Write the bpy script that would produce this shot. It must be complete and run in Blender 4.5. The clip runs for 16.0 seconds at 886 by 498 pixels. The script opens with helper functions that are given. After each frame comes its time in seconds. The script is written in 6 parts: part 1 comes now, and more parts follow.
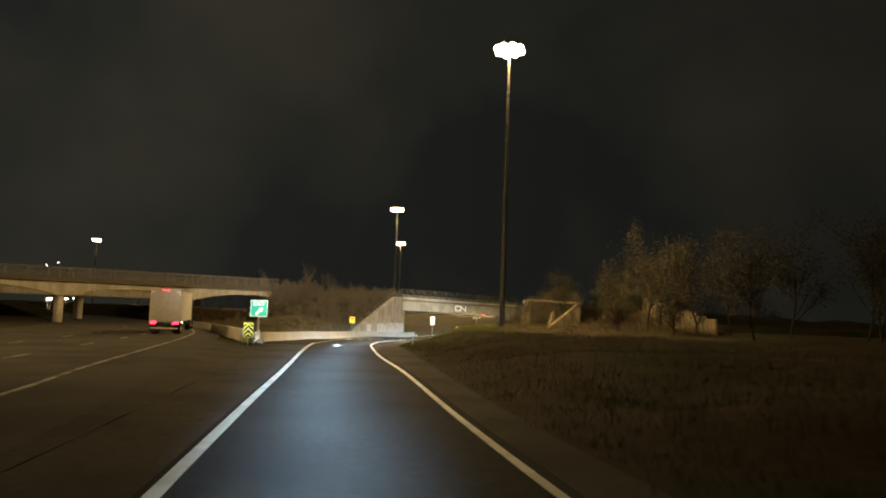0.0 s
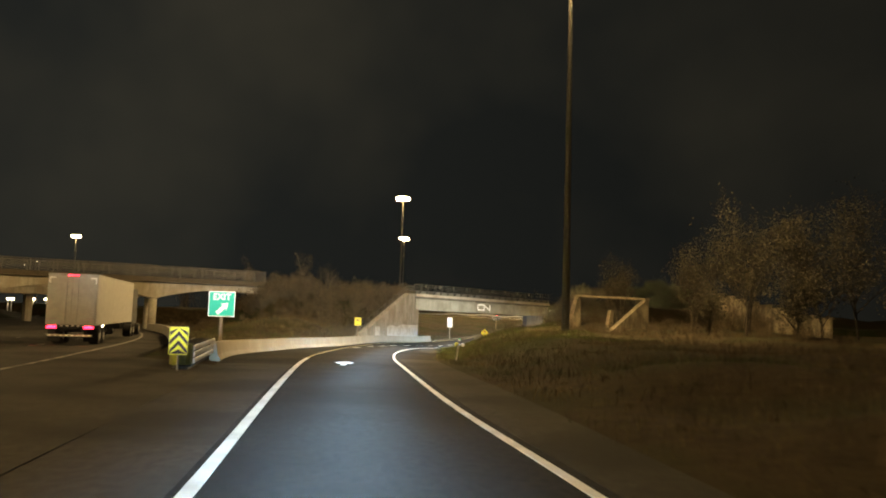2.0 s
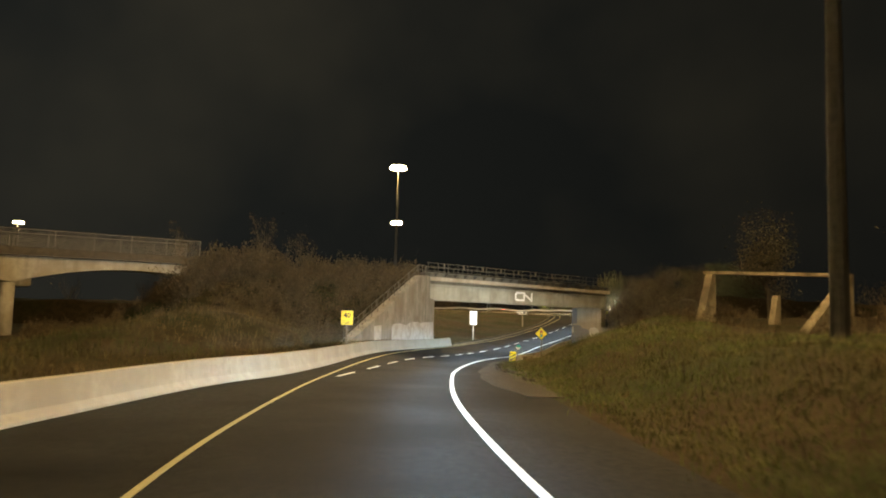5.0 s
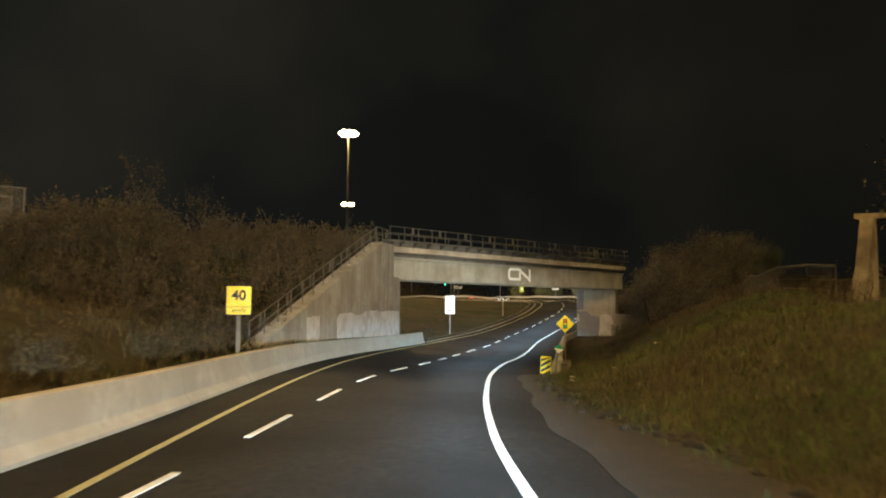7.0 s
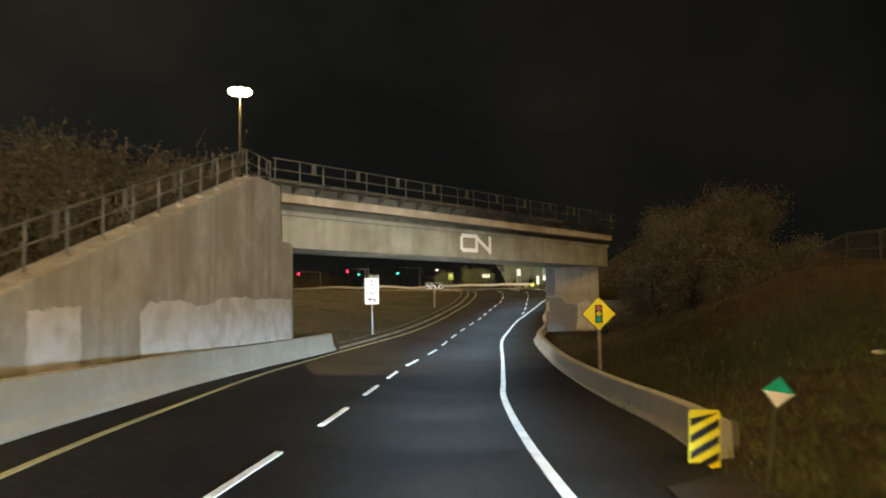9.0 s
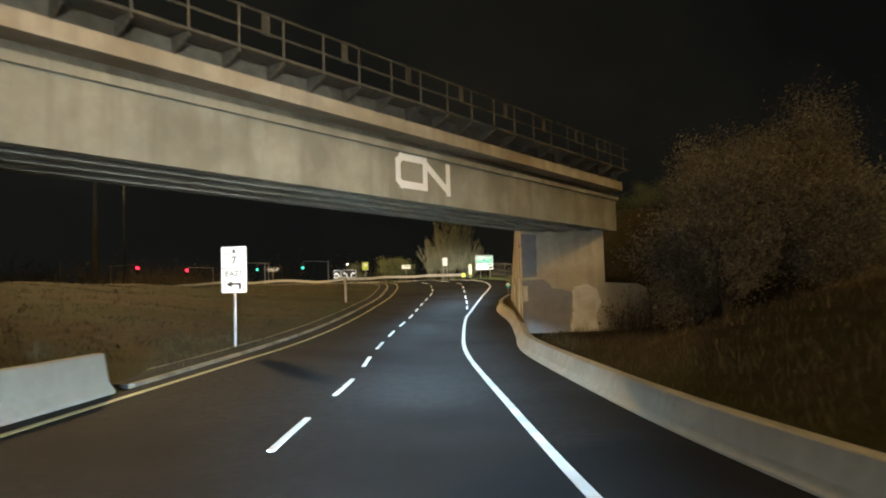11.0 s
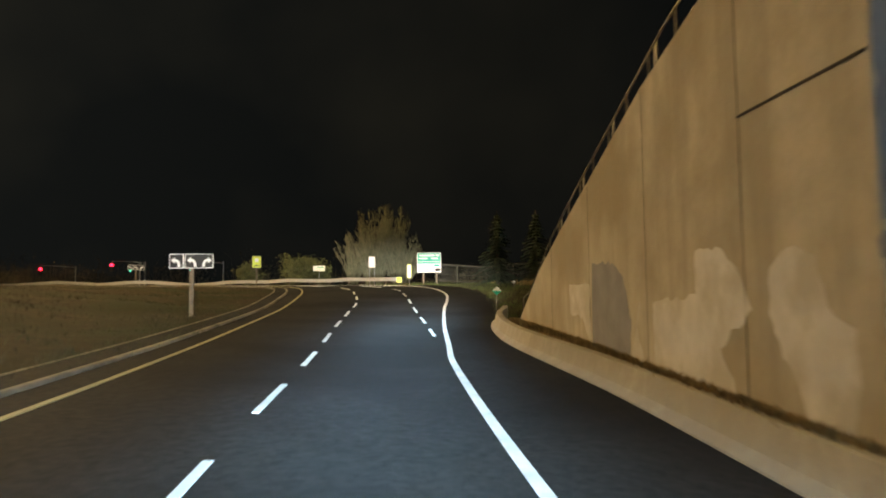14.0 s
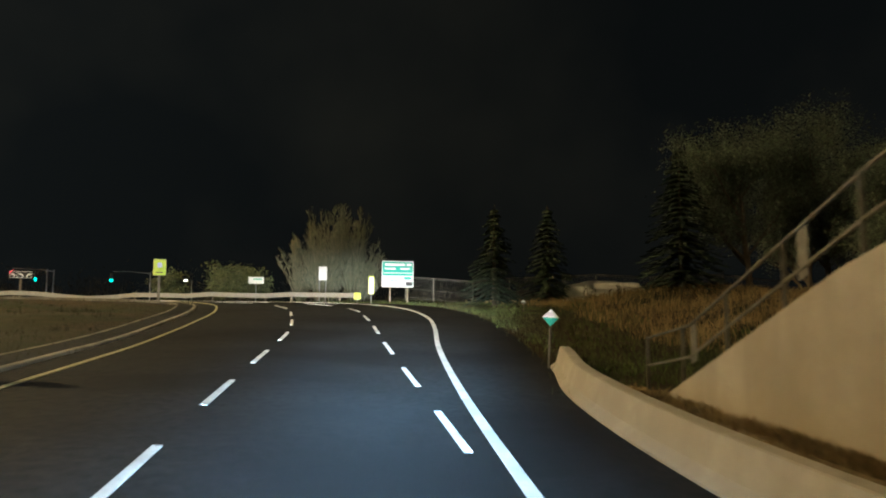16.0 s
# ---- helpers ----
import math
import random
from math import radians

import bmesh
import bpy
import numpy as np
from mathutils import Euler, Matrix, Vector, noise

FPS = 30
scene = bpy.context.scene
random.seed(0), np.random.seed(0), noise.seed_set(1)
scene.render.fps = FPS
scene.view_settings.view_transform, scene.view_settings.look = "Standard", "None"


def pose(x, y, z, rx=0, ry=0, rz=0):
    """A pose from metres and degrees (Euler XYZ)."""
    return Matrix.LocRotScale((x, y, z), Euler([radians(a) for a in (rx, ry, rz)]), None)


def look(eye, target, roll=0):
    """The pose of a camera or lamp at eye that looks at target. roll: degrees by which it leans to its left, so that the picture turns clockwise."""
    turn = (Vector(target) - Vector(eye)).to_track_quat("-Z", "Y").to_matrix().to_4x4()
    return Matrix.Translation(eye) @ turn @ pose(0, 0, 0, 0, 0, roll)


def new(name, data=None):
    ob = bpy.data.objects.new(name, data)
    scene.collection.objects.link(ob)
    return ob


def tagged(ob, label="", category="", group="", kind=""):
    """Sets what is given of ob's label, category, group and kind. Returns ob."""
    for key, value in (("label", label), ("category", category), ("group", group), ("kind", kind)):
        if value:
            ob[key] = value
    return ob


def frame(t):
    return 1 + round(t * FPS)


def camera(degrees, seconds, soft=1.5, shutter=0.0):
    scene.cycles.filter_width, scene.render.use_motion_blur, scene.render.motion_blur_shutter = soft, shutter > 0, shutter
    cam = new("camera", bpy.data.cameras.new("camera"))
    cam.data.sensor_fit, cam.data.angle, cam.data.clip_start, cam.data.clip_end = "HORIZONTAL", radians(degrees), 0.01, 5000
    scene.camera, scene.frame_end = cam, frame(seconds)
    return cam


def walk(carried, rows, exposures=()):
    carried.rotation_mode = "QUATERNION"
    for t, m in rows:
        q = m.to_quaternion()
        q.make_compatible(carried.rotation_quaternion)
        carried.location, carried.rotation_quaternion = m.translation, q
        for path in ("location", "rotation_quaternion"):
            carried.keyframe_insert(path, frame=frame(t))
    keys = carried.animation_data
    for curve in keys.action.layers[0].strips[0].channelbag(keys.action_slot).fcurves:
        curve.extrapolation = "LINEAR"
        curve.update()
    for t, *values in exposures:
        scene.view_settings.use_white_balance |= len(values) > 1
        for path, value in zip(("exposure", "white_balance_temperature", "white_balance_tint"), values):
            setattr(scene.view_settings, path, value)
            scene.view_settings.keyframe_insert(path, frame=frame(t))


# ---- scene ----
cam = camera(62.0, 16.0, soft=1.9, shutter=0.4)
PATH = [
    (0, (3.771, -1.268, 2.63), (3.7, 0.723, 2.808), 2.0),
    (0.5, (2.553, 4.72, 2.53), (2.493, 6.711, 2.711), 1.8),
    (1, (1.375, 10.583, 2.477), (1.301, 12.574, 2.657), 1.9),
    (1.5, (0.256, 16.498, 2.358), (0.182, 18.489, 2.537), 1.8),
    (2, (-0.903, 22.671, 2.316), (-0.967, 24.662, 2.498), 1.8),
    (2.5, (-2.066, 29.045, 2.288), (-2.127, 31.036, 2.471), 1.8),
    (3, (-3.176, 35.206, 2.243), (-3.228, 37.196, 2.428), 1.9),
    (3.5, (-4.206, 41.481, 2.202), (-4.249, 43.472, 2.387), 1.8),
    (4, (-5.226, 47.755, 2.155), (-5.263, 49.747, 2.338), 1.7),
    (6.5, (-7.771, 78.865, 1.398), (-7.716, 80.859, 1.552), 0.4),
    (7, (-7.978, 84.629, 1.287), (-7.875, 86.62, 1.438), 0.2),
    (7.5, (-7.974, 90.098, 1.169), (-7.836, 92.087, 1.315), 0.2),
    (8, (-8.049, 95.806, 1.009), (-7.837, 97.79, 1.15), -0.3),
    (8.5, (-7.82, 101.339, 0.908), (-7.54, 103.314, 1.043), -0.5),
    (9, (-7.313, 106.919, 0.726), (-6.971, 108.885, 0.86), -0.9),
    (9.5, (-6.825, 112.276, 0.575), (-6.398, 114.226, 0.702), -1.2),
    (10, (-5.96, 117.557, 0.424), (-5.481, 119.495, 0.547), -1.5),
    (12.5, (-0.617, 142.31, -0.267), (0.096, 144.174, -0.132), -1.4),
    (13, (0.79, 147.044, -0.071), (1.53, 148.897, 0.066), -1.0),
    (13.5, (2.178, 151.708, -0.073), (2.94, 153.551, 0.074), -0.7),
    (14, (3.623, 156.285, 0.012), (4.406, 158.118, 0.17), -0.6),
    (14.5, (4.991, 160.447, 0.109), (5.801, 162.268, 0.279), -0.1),
    (15, (6.529, 164.694, 0.272), (7.364, 166.502, 0.458), 0.1),
    (15.5, (7.852, 168.666, 0.446), (8.713, 170.46, 0.644), 0.2),
    (16, (9.325, 172.776, 0.547), (10.212, 174.556, 0.757), 0.4),
]
walk(cam, [(t, look(eye, target, roll)) for t, eye, target, roll in PATH], [(0.0, 0.85, 6800, 10), (4.2, 0.75, 6800, 10), (6.3, 0.2, 6700, 10), (13.5, 0.05, 6600, 10), (15.0, 0.0, 6200, 8), (16.0, -0.05, 5600, 5)])

# ---- world and large lights ----
world = bpy.data.worlds.new("night_sky")
scene.world = world
world.use_nodes = True
wn, wl = world.node_tree.nodes, world.node_tree.links
sky_bg = wn["Background"]
tc = wn.new("ShaderNodeTexCoord")
cloud = wn.new("ShaderNodeTexNoise")
cloud.inputs["Scale"].default_value, cloud.inputs["Detail"].default_value = 2.2, 4.0
sky_ramp = wn.new("ShaderNodeValToRGB")
sky_ramp.color_ramp.elements[0].position, sky_ramp.color_ramp.elements[0].color = 0.40, (0.0062, 0.0068, 0.0062, 1)
sky_ramp.color_ramp.elements[1].position, sky_ramp.color_ramp.elements[1].color = 0.72, (0.0165, 0.0152, 0.0108, 1)
wl.new(tc.outputs["Generated"], cloud.inputs["Vector"])
wl.new(cloud.outputs["Fac"], sky_ramp.inputs["Fac"])
wl.new(sky_ramp.outputs["Color"], sky_bg.inputs["Color"])
# sky made brighter towards the west in place of haze round the lamps
split, west_gain = wn.new("ShaderNodeSeparateXYZ"), wn.new("ShaderNodeMapRange")
wl.new(tc.outputs["Generated"], split.inputs["Vector"])
west_gain.inputs["From Min"].default_value, west_gain.inputs["From Max"].default_value = 0.45, -0.45
west_gain.inputs["To Min"].default_value, west_gain.inputs["To Max"].default_value = 0.60, 1.25
wl.new(split.outputs["X"], west_gain.inputs["Value"])
wl.new(west_gain.outputs["Result"], sky_bg.inputs["Strength"])

SODIUM = (1.0, 0.67, 0.28)


def lamp_light(name, kind, place, power, colour, radius):
    data = bpy.data.lights.new(name, kind)
    data.energy, data.color = power, colour
    data.shadow_soft_size = radius
    ob = new(name, data)
    ob.location = place
    return ob


# high-mast lamps: x, y, ground z, head z, power
# the last mast is added out of view to light lorry and overpass
MASTS = [(8.0, 88.3, 1.1, 36.4, 90000), (-19.5, 231.5, 2.6, 36.2, 220000), (-26.3, 320.0, 2.6, 33.8, 75000),
         (-167.0, 330.0, 2.0, 32.0, 60000), (-47.0, 28.0, 0.3, 33.0, 65000)]
AIMS = [(-2.0, 114.0), (10.0, 198.0), (6.0, 268.0), (-167.0, 330.0), (-38.0, 62.0)]
for (mx, my, mz, hz, power), (ax, ay) in zip(MASTS, AIMS):
    flood = lamp_light("mast_light", "SPOT", (mx, my, hz - 0.9), power, SODIUM, 0.5)
    flood.data.spot_size, flood.data.spot_blend = radians(164), 0.65
    flood.matrix_world = look((mx, my, hz - 0.9), (ax, ay, 0.0))

# stand-ins for the carrying lorry's moving headlights: added lamps fixed along its way
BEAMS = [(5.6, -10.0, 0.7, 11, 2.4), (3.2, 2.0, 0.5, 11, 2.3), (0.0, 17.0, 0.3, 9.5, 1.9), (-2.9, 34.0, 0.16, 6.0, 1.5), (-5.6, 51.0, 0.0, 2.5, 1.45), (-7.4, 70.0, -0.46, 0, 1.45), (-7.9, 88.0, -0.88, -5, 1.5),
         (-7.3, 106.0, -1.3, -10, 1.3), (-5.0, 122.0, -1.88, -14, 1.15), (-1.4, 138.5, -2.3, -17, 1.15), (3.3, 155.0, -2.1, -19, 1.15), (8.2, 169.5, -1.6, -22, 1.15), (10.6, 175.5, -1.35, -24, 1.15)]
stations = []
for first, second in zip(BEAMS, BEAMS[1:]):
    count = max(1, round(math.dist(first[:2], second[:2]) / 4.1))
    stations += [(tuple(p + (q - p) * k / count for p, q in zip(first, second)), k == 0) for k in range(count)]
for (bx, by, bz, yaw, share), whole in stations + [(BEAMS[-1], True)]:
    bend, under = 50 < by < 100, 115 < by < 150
    # low beam, then an up-tilted beam added to brighten signs and walls
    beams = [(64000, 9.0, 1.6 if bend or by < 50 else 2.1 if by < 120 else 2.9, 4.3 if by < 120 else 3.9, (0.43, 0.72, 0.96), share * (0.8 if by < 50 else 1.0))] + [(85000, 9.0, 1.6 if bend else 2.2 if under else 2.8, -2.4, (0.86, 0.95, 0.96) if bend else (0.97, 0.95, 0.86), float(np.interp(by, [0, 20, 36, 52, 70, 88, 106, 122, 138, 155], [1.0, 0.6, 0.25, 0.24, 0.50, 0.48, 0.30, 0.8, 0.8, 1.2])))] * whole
    # weak wide fill added by the bridge, in place of headlight spill
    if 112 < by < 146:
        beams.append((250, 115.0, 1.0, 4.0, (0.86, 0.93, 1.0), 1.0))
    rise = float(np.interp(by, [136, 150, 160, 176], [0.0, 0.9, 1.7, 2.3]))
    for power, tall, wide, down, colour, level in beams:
        beam = lamp_light("headlight_stand_in", "SPOT", (bx, by, bz + 1.15), power * level, colour, 0.25)
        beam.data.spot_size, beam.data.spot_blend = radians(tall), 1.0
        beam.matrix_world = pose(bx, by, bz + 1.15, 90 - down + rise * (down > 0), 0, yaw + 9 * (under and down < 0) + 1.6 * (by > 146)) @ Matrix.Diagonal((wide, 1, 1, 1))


# ---- materials ----
def material(name, dark, light, scale=4.0, rough=0.85, bump=0.3, metal=0.0, stain=None, stain_scale=0.25, island=False, spec=0.4, streak=None, per_object=False):
    """Two scales of noise between two colours, an optional large stain colour, and bump, all in metres."""
    m = bpy.data.materials.new(name)
    m.use_nodes = True
    n, l = m.node_tree.nodes, m.node_tree.links
    bsdf = n["Principled BSDF"]
    pos = n.new("ShaderNodeNewGeometry")
    fine = n.new("ShaderNodeTexNoise")
    fine.inputs["Scale"].default_value, fine.inputs["Detail"].default_value, fine.inputs["Roughness"].default_value = scale, 6.0, 0.65
    l.new(pos.outputs["Position"], fine.inputs["Vector"])
    ramp = n.new("ShaderNodeValToRGB")
    ramp.color_ramp.elements[0].position, ramp.color_ramp.elements[0].color = 0.32, (*dark, 1)
    ramp.color_ramp.elements[1].position, ramp.color_ramp.elements[1].color = 0.68, (*light, 1)
    l.new(fine.outputs["Fac"], ramp.inputs["Fac"])
    colour = ramp.outputs["Color"]
    if stain:
        wide = n.new("ShaderNodeTexNoise")
        wide.inputs["Scale"].default_value, wide.inputs["Detail"].default_value = stain_scale, 5.0
        l.new(pos.outputs["Position"], wide.inputs["Vector"])
        mask = n.new("ShaderNodeValToRGB")
        mask.color_ramp.elements[0].position, mask.color_ramp.elements[1].position = 0.45, 0.62
        l.new(wide.outputs["Fac"], mask.inputs["Fac"])
        mix = n.new("ShaderNodeMixRGB")
        mix.inputs["Color2"].default_value = (*stain, 1)
        l.new(mask.outputs["Color"], mix.inputs["Fac"])
        l.new(colour, mix.inputs["Color1"])
        colour = mix.outputs["Color"]
    if streak:
        squash = n.new("ShaderNodeMapping")
        squash.inputs["Scale"].default_value = (1.9, 1.9, 0.16)
        l.new(pos.outputs["Position"], squash.inputs["Vector"])
        runs = n.new("ShaderNodeTexNoise")
        runs.inputs["Scale"].default_value, runs.inputs["Detail"].default_value = 1.0, 6.0
        l.new(squash.outputs["Vector"], runs.inputs["Vector"])
        part_of = n.new("ShaderNodeMapRange")
        part_of.inputs["From Min"].default_value, part_of.inputs["From Max"].default_value, part_of.inputs["To Max"].default_value = 0.48, 0.72, 0.75
        l.new(runs.outputs["Fac"], part_of.inputs["Value"])
        run_mix = n.new("ShaderNodeMixRGB")
        run_mix.inputs["Color2"].default_value = (*streak, 1)
        l.new(part_of.outputs["Result"], run_mix.inputs["Fac"])
        l.new(colour, run_mix.inputs["Color1"])
        colour = run_mix.outputs["Color"]
    if per_object:
        info, shade, spread = n.new("ShaderNodeObjectInfo"), n.new("ShaderNodeHueSaturation"), n.new("ShaderNodeMapRange")
        spread.inputs["To Min"].default_value, spread.inputs["To Max"].default_value = 0.94, 1.05
        l.new(info.outputs["Random"], spread.inputs["Value"])
        l.new(spread.outputs["Result"], shade.inputs["Value"])
        l.new(colour, shade.inputs["Color"])
        colour = shade.outputs["Color"]
    if island:
        hsv = n.new("ShaderNodeHueSaturation")
        mr = n.new("ShaderNodeMapRange")
        mr.inputs["To Min"].default_value, mr.inputs["To Max"].default_value = 0.5, 1.5
        l.new(pos.outputs["Random Per Island"], mr.inputs["Value"])
        l.new(mr.outputs["Result"], hsv.inputs["Value"])
        l.new(colour, hsv.inputs["Color"])
        colour = hsv.outputs["Color"]
    l.new(colour, bsdf.inputs["Base Color"])
    bsdf.inputs["Roughness"].default_value, bsdf.inputs["Metallic"].default_value = rough, metal
    bsdf.inputs["Specular IOR Level"].default_value = spec
    if bump:
        b = n.new("ShaderNodeBump")
        b.inputs["Strength"].default_value, b.inputs["Distance"].default_value = bump, 0.02
        grain = n.new("ShaderNodeTexNoise")
        grain.inputs["Scale"].default_value, grain.inputs["Detail"].default_value = scale * 6, 4.0
        l.new(pos.outputs["Position"], grain.inputs["Vector"])
        l.new(grain.outputs["Fac"], b.inputs["Height"])
        l.new(b.outputs["Normal"], bsdf.inputs["Normal"])
    return m


def glow(name, colour, strength):
    m = bpy.data.materials.new(name)
    m.use_nodes = True
    bsdf = m.node_tree.nodes["Principled BSDF"]
    bsdf.inputs["Base Color"].default_value = (*colour, 1)
    bsdf.inputs["Emission Color"].default_value = (*colour, 1)
    bsdf.inputs["Emission Strength"].default_value = strength
    return m


ASPHALT = material("asphalt", (0.015, 0.0155, 0.016), (0.034, 0.0345, 0.035), 6.0, 0.85, 0.5, stain=(0.0145, 0.0145, 0.015), stain_scale=0.16, spec=0.06)
OLD_ASPHALT = material("worn_asphalt", (0.036, 0.033, 0.029), (0.062, 0.057, 0.049), 5.0, 0.9, 0.5, stain=(0.027, 0.026, 0.023), stain_scale=0.22, spec=0.15)
WORN_PAINT = material("worn_road_paint", (0.16, 0.155, 0.14), (0.30, 0.29, 0.265), 9.0, 0.8, 0.2, stain=(0.09, 0.086, 0.078), stain_scale=1.0)
PAINT = material("road_paint", (0.62, 0.62, 0.60), (0.82, 0.82, 0.80), 14.0, 0.6, 0.2, stain=(0.55, 0.55, 0.53), stain_scale=1.2)
YELLOW_PAINT = material("yellow_road_paint", (0.31, 0.285, 0.145), (0.45, 0.41, 0.22), 14.0, 0.6, 0.2)
CONCRETE = material("concrete", (0.30, 0.28, 0.24), (0.42, 0.39, 0.33), 2.2, 0.9, 0.35, stain=(0.27, 0.24, 0.19), stain_scale=0.45, streak=(0.22, 0.20, 0.165))
OLD_CONCRETE = material("weathered_concrete", (0.38, 0.335, 0.26), (0.50, 0.45, 0.36), 1.3, 0.92, 0.5, stain=(0.30, 0.25, 0.175), stain_scale=0.22, streak=(0.31, 0.27, 0.205))
RUIN = material("ruined_concrete", (0.15, 0.125, 0.085), (0.25, 0.21, 0.145), 1.6, 0.95, 0.6, stain=(0.08, 0.068, 0.045), stain_scale=0.6, streak=(0.07, 0.06, 0.042))
KERB_FACE = material("kerb_concrete", (0.20, 0.18, 0.14), (0.30, 0.27, 0.21), 2.6, 0.9, 0.4, stain=(0.14, 0.125, 0.095), stain_scale=0.6)
# dark concrete for edging; on the bridge its colour paints overhang shade
KERB_AND_SHADE = material("kerb_and_shade_tone", (0.12, 0.11, 0.085), (0.19, 0.172, 0.135), 2.6, 0.9, 0.4, stain=(0.09, 0.08, 0.06), stain_scale=0.6)
GIRDER = material("girder_concrete", (0.27, 0.265, 0.215), (0.36, 0.35, 0.29), 1.2, 0.85, 0.2, stain=(0.23, 0.22, 0.175), stain_scale=0.5, streak=(0.20, 0.19, 0.15))
BARRIER = material("barrier_concrete", (0.31, 0.285, 0.235), (0.41, 0.38, 0.315), 3.0, 0.88, 0.3, stain=(0.32, 0.29, 0.235), stain_scale=0.5, streak=(0.34, 0.315, 0.26), per_object=True)
PATCH = material("overpainted_patch", (0.52, 0.50, 0.48), (0.64, 0.615, 0.59), 1.5, 0.8, 0.1, stain=(0.45, 0.42, 0.37), stain_scale=1.1)
JOINT = material("joint_filler", (0.07, 0.06, 0.05), (0.12, 0.105, 0.085), 6.0, 0.95, 0.3)
GREY_PATCH = material("grey_overpaint", (0.19, 0.185, 0.20), (0.25, 0.245, 0.26), 1.5, 0.8, 0.1)
GRASS_GROUND = material("rough_ground", (0.022, 0.0160, 0.0085), (0.054, 0.040, 0.021), 1.6, 0.95, 0.8, stain=(0.022, 0.027, 0.010), stain_scale=0.11, spec=0.1)
GRASS = material("dry_grass", (0.062, 0.048, 0.024), (0.125, 0.096, 0.049), 0.8, 0.9, 0.0, stain=(0.040, 0.052, 0.017), stain_scale=0.12, island=True)
GREEN_GRASS = material("green_grass", (0.055, 0.080, 0.020), (0.11, 0.145, 0.040), 0.8, 0.9, 0.0, stain=(0.085, 0.085, 0.032), stain_scale=0.2, island=True)
TWIG = material("twigs", (0.050, 0.038, 0.022), (0.100, 0.077, 0.045), 1.0, 0.9, 0.0, island=True)
DEAD_LEAF = material("brown_leaves", (0.053, 0.040, 0.021), (0.102, 0.078, 0.042), 0.7, 0.85, 0.0, island=True)
GREEN_LEAF = material("dark_leaves", (0.06, 0.07, 0.026), (0.13, 0.135, 0.05), 0.7, 0.8, 0.0, island=True)
GREY_LEAF = material("grey_brown_leaves", (0.088, 0.077, 0.057), (0.185, 0.162, 0.122), 0.7, 0.85, 0.0, island=True)
OLIVE_LEAF = material("grey_green_leaves", (0.075, 0.092, 0.062), (0.150, 0.180, 0.125), 0.7, 0.85, 0.0, island=True)
DRY_EARTH = material("dry_earth", (0.15, 0.112, 0.055), (0.26, 0.195, 0.10), 3.0, 0.95, 0.8, stain=(0.11, 0.085, 0.04), stain_scale=0.8)
MUD = material("muddy_shoulder", (0.012, 0.0100, 0.006), (0.033, 0.026, 0.016), 3.4, 0.9, 1.2, stain=(0.015, 0.0125, 0.008), stain_scale=0.7)
FIELD_GRASS = material("dull_grass", (0.018, 0.0150, 0.007), (0.038, 0.031, 0.0145), 0.8, 0.9, 0.0, stain=(0.026, 0.034, 0.011), stain_scale=0.12, island=True)
MOUND_GRASS = material("bleached_grass", (0.20, 0.145, 0.065), (0.34, 0.25, 0.12), 0.9, 0.9, 0.0, island=True)
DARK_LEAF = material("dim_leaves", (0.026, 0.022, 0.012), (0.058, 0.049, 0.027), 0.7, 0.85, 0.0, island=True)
NEEDLE = material("fir_needles", (0.012, 0.022, 0.012), (0.030, 0.048, 0.024), 1.0, 0.85, 0.0, island=True)
BARK = material("bark", (0.06, 0.048, 0.034), (0.12, 0.098, 0.070), 9.0, 0.95, 0.6)
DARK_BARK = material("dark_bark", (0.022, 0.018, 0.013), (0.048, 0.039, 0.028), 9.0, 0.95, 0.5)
PALE_TWIG = material("pale_twigs", (0.13, 0.135, 0.085), (0.24, 0.24, 0.16), 3.0, 0.9, 0.0, island=True)
STEEL = material("galvanised_steel", (0.30, 0.30, 0.29), (0.44, 0.44, 0.43), 5.0, 0.5, 0.1, metal=0.7)
RAIL_STEEL = material("railing_steel", (0.10, 0.092, 0.076), (0.18, 0.168, 0.14), 5.0, 0.6, 0.1, metal=0.4)
POST_WOOD = material("wooden_post", (0.14, 0.115, 0.085), (0.23, 0.195, 0.145), 6.0, 0.9, 0.4)
DARK_STEEL = material("dark_brown_steel", (0.050, 0.041, 0.029), (0.090, 0.074, 0.053), 3.0, 0.8, 0.1)
MAST_STEEL = material("mast_steel", (0.045, 0.045, 0.042), (0.08, 0.08, 0.075), 3.0, 0.6, 0.1, metal=0.3)
SIGN_WHITE = material("white_sheeting", (0.86, 0.86, 0.86), (0.90, 0.90, 0.90), 20.0, 0.45, 0.0)
SIGN_GREEN = material("green_sheeting", (0.0, 0.38, 0.27), (0.005, 0.43, 0.31), 20.0, 0.45, 0.0)
SIGN_YELLOW = material("yellow_sheeting", (0.80, 0.66, 0.01), (0.86, 0.72, 0.02), 20.0, 0.45, 0.0)
SIGN_LIME = material("lime_yellow_sheeting", (0.70, 0.78, 0.03), (0.76, 0.84, 0.05), 20.0, 0.45, 0.0)
SIGN_BLACK = material("black_sheeting", (0.012, 0.012, 0.012), (0.02, 0.02, 0.02), 20.0, 0.5, 0.0)
SIGN_RED = material("red_print", (0.55, 0.10, 0.03), (0.60, 0.13, 0.04), 20.0, 0.5, 0.0)
SIGN_GREY = material("sign_back", (0.28, 0.28, 0.28), (0.36, 0.36, 0.36), 8.0, 0.5, 0.0, metal=0.5)
# yellow plastic with the nose's shadow put into its colour
SHADED_NOSE = material("shade_darkened_yellow", (0.17, 0.18, 0.02), (0.26, 0.27, 0.035), 4.0, 0.6, 0.1, stain=(0.10, 0.10, 0.02), stain_scale=1.5)
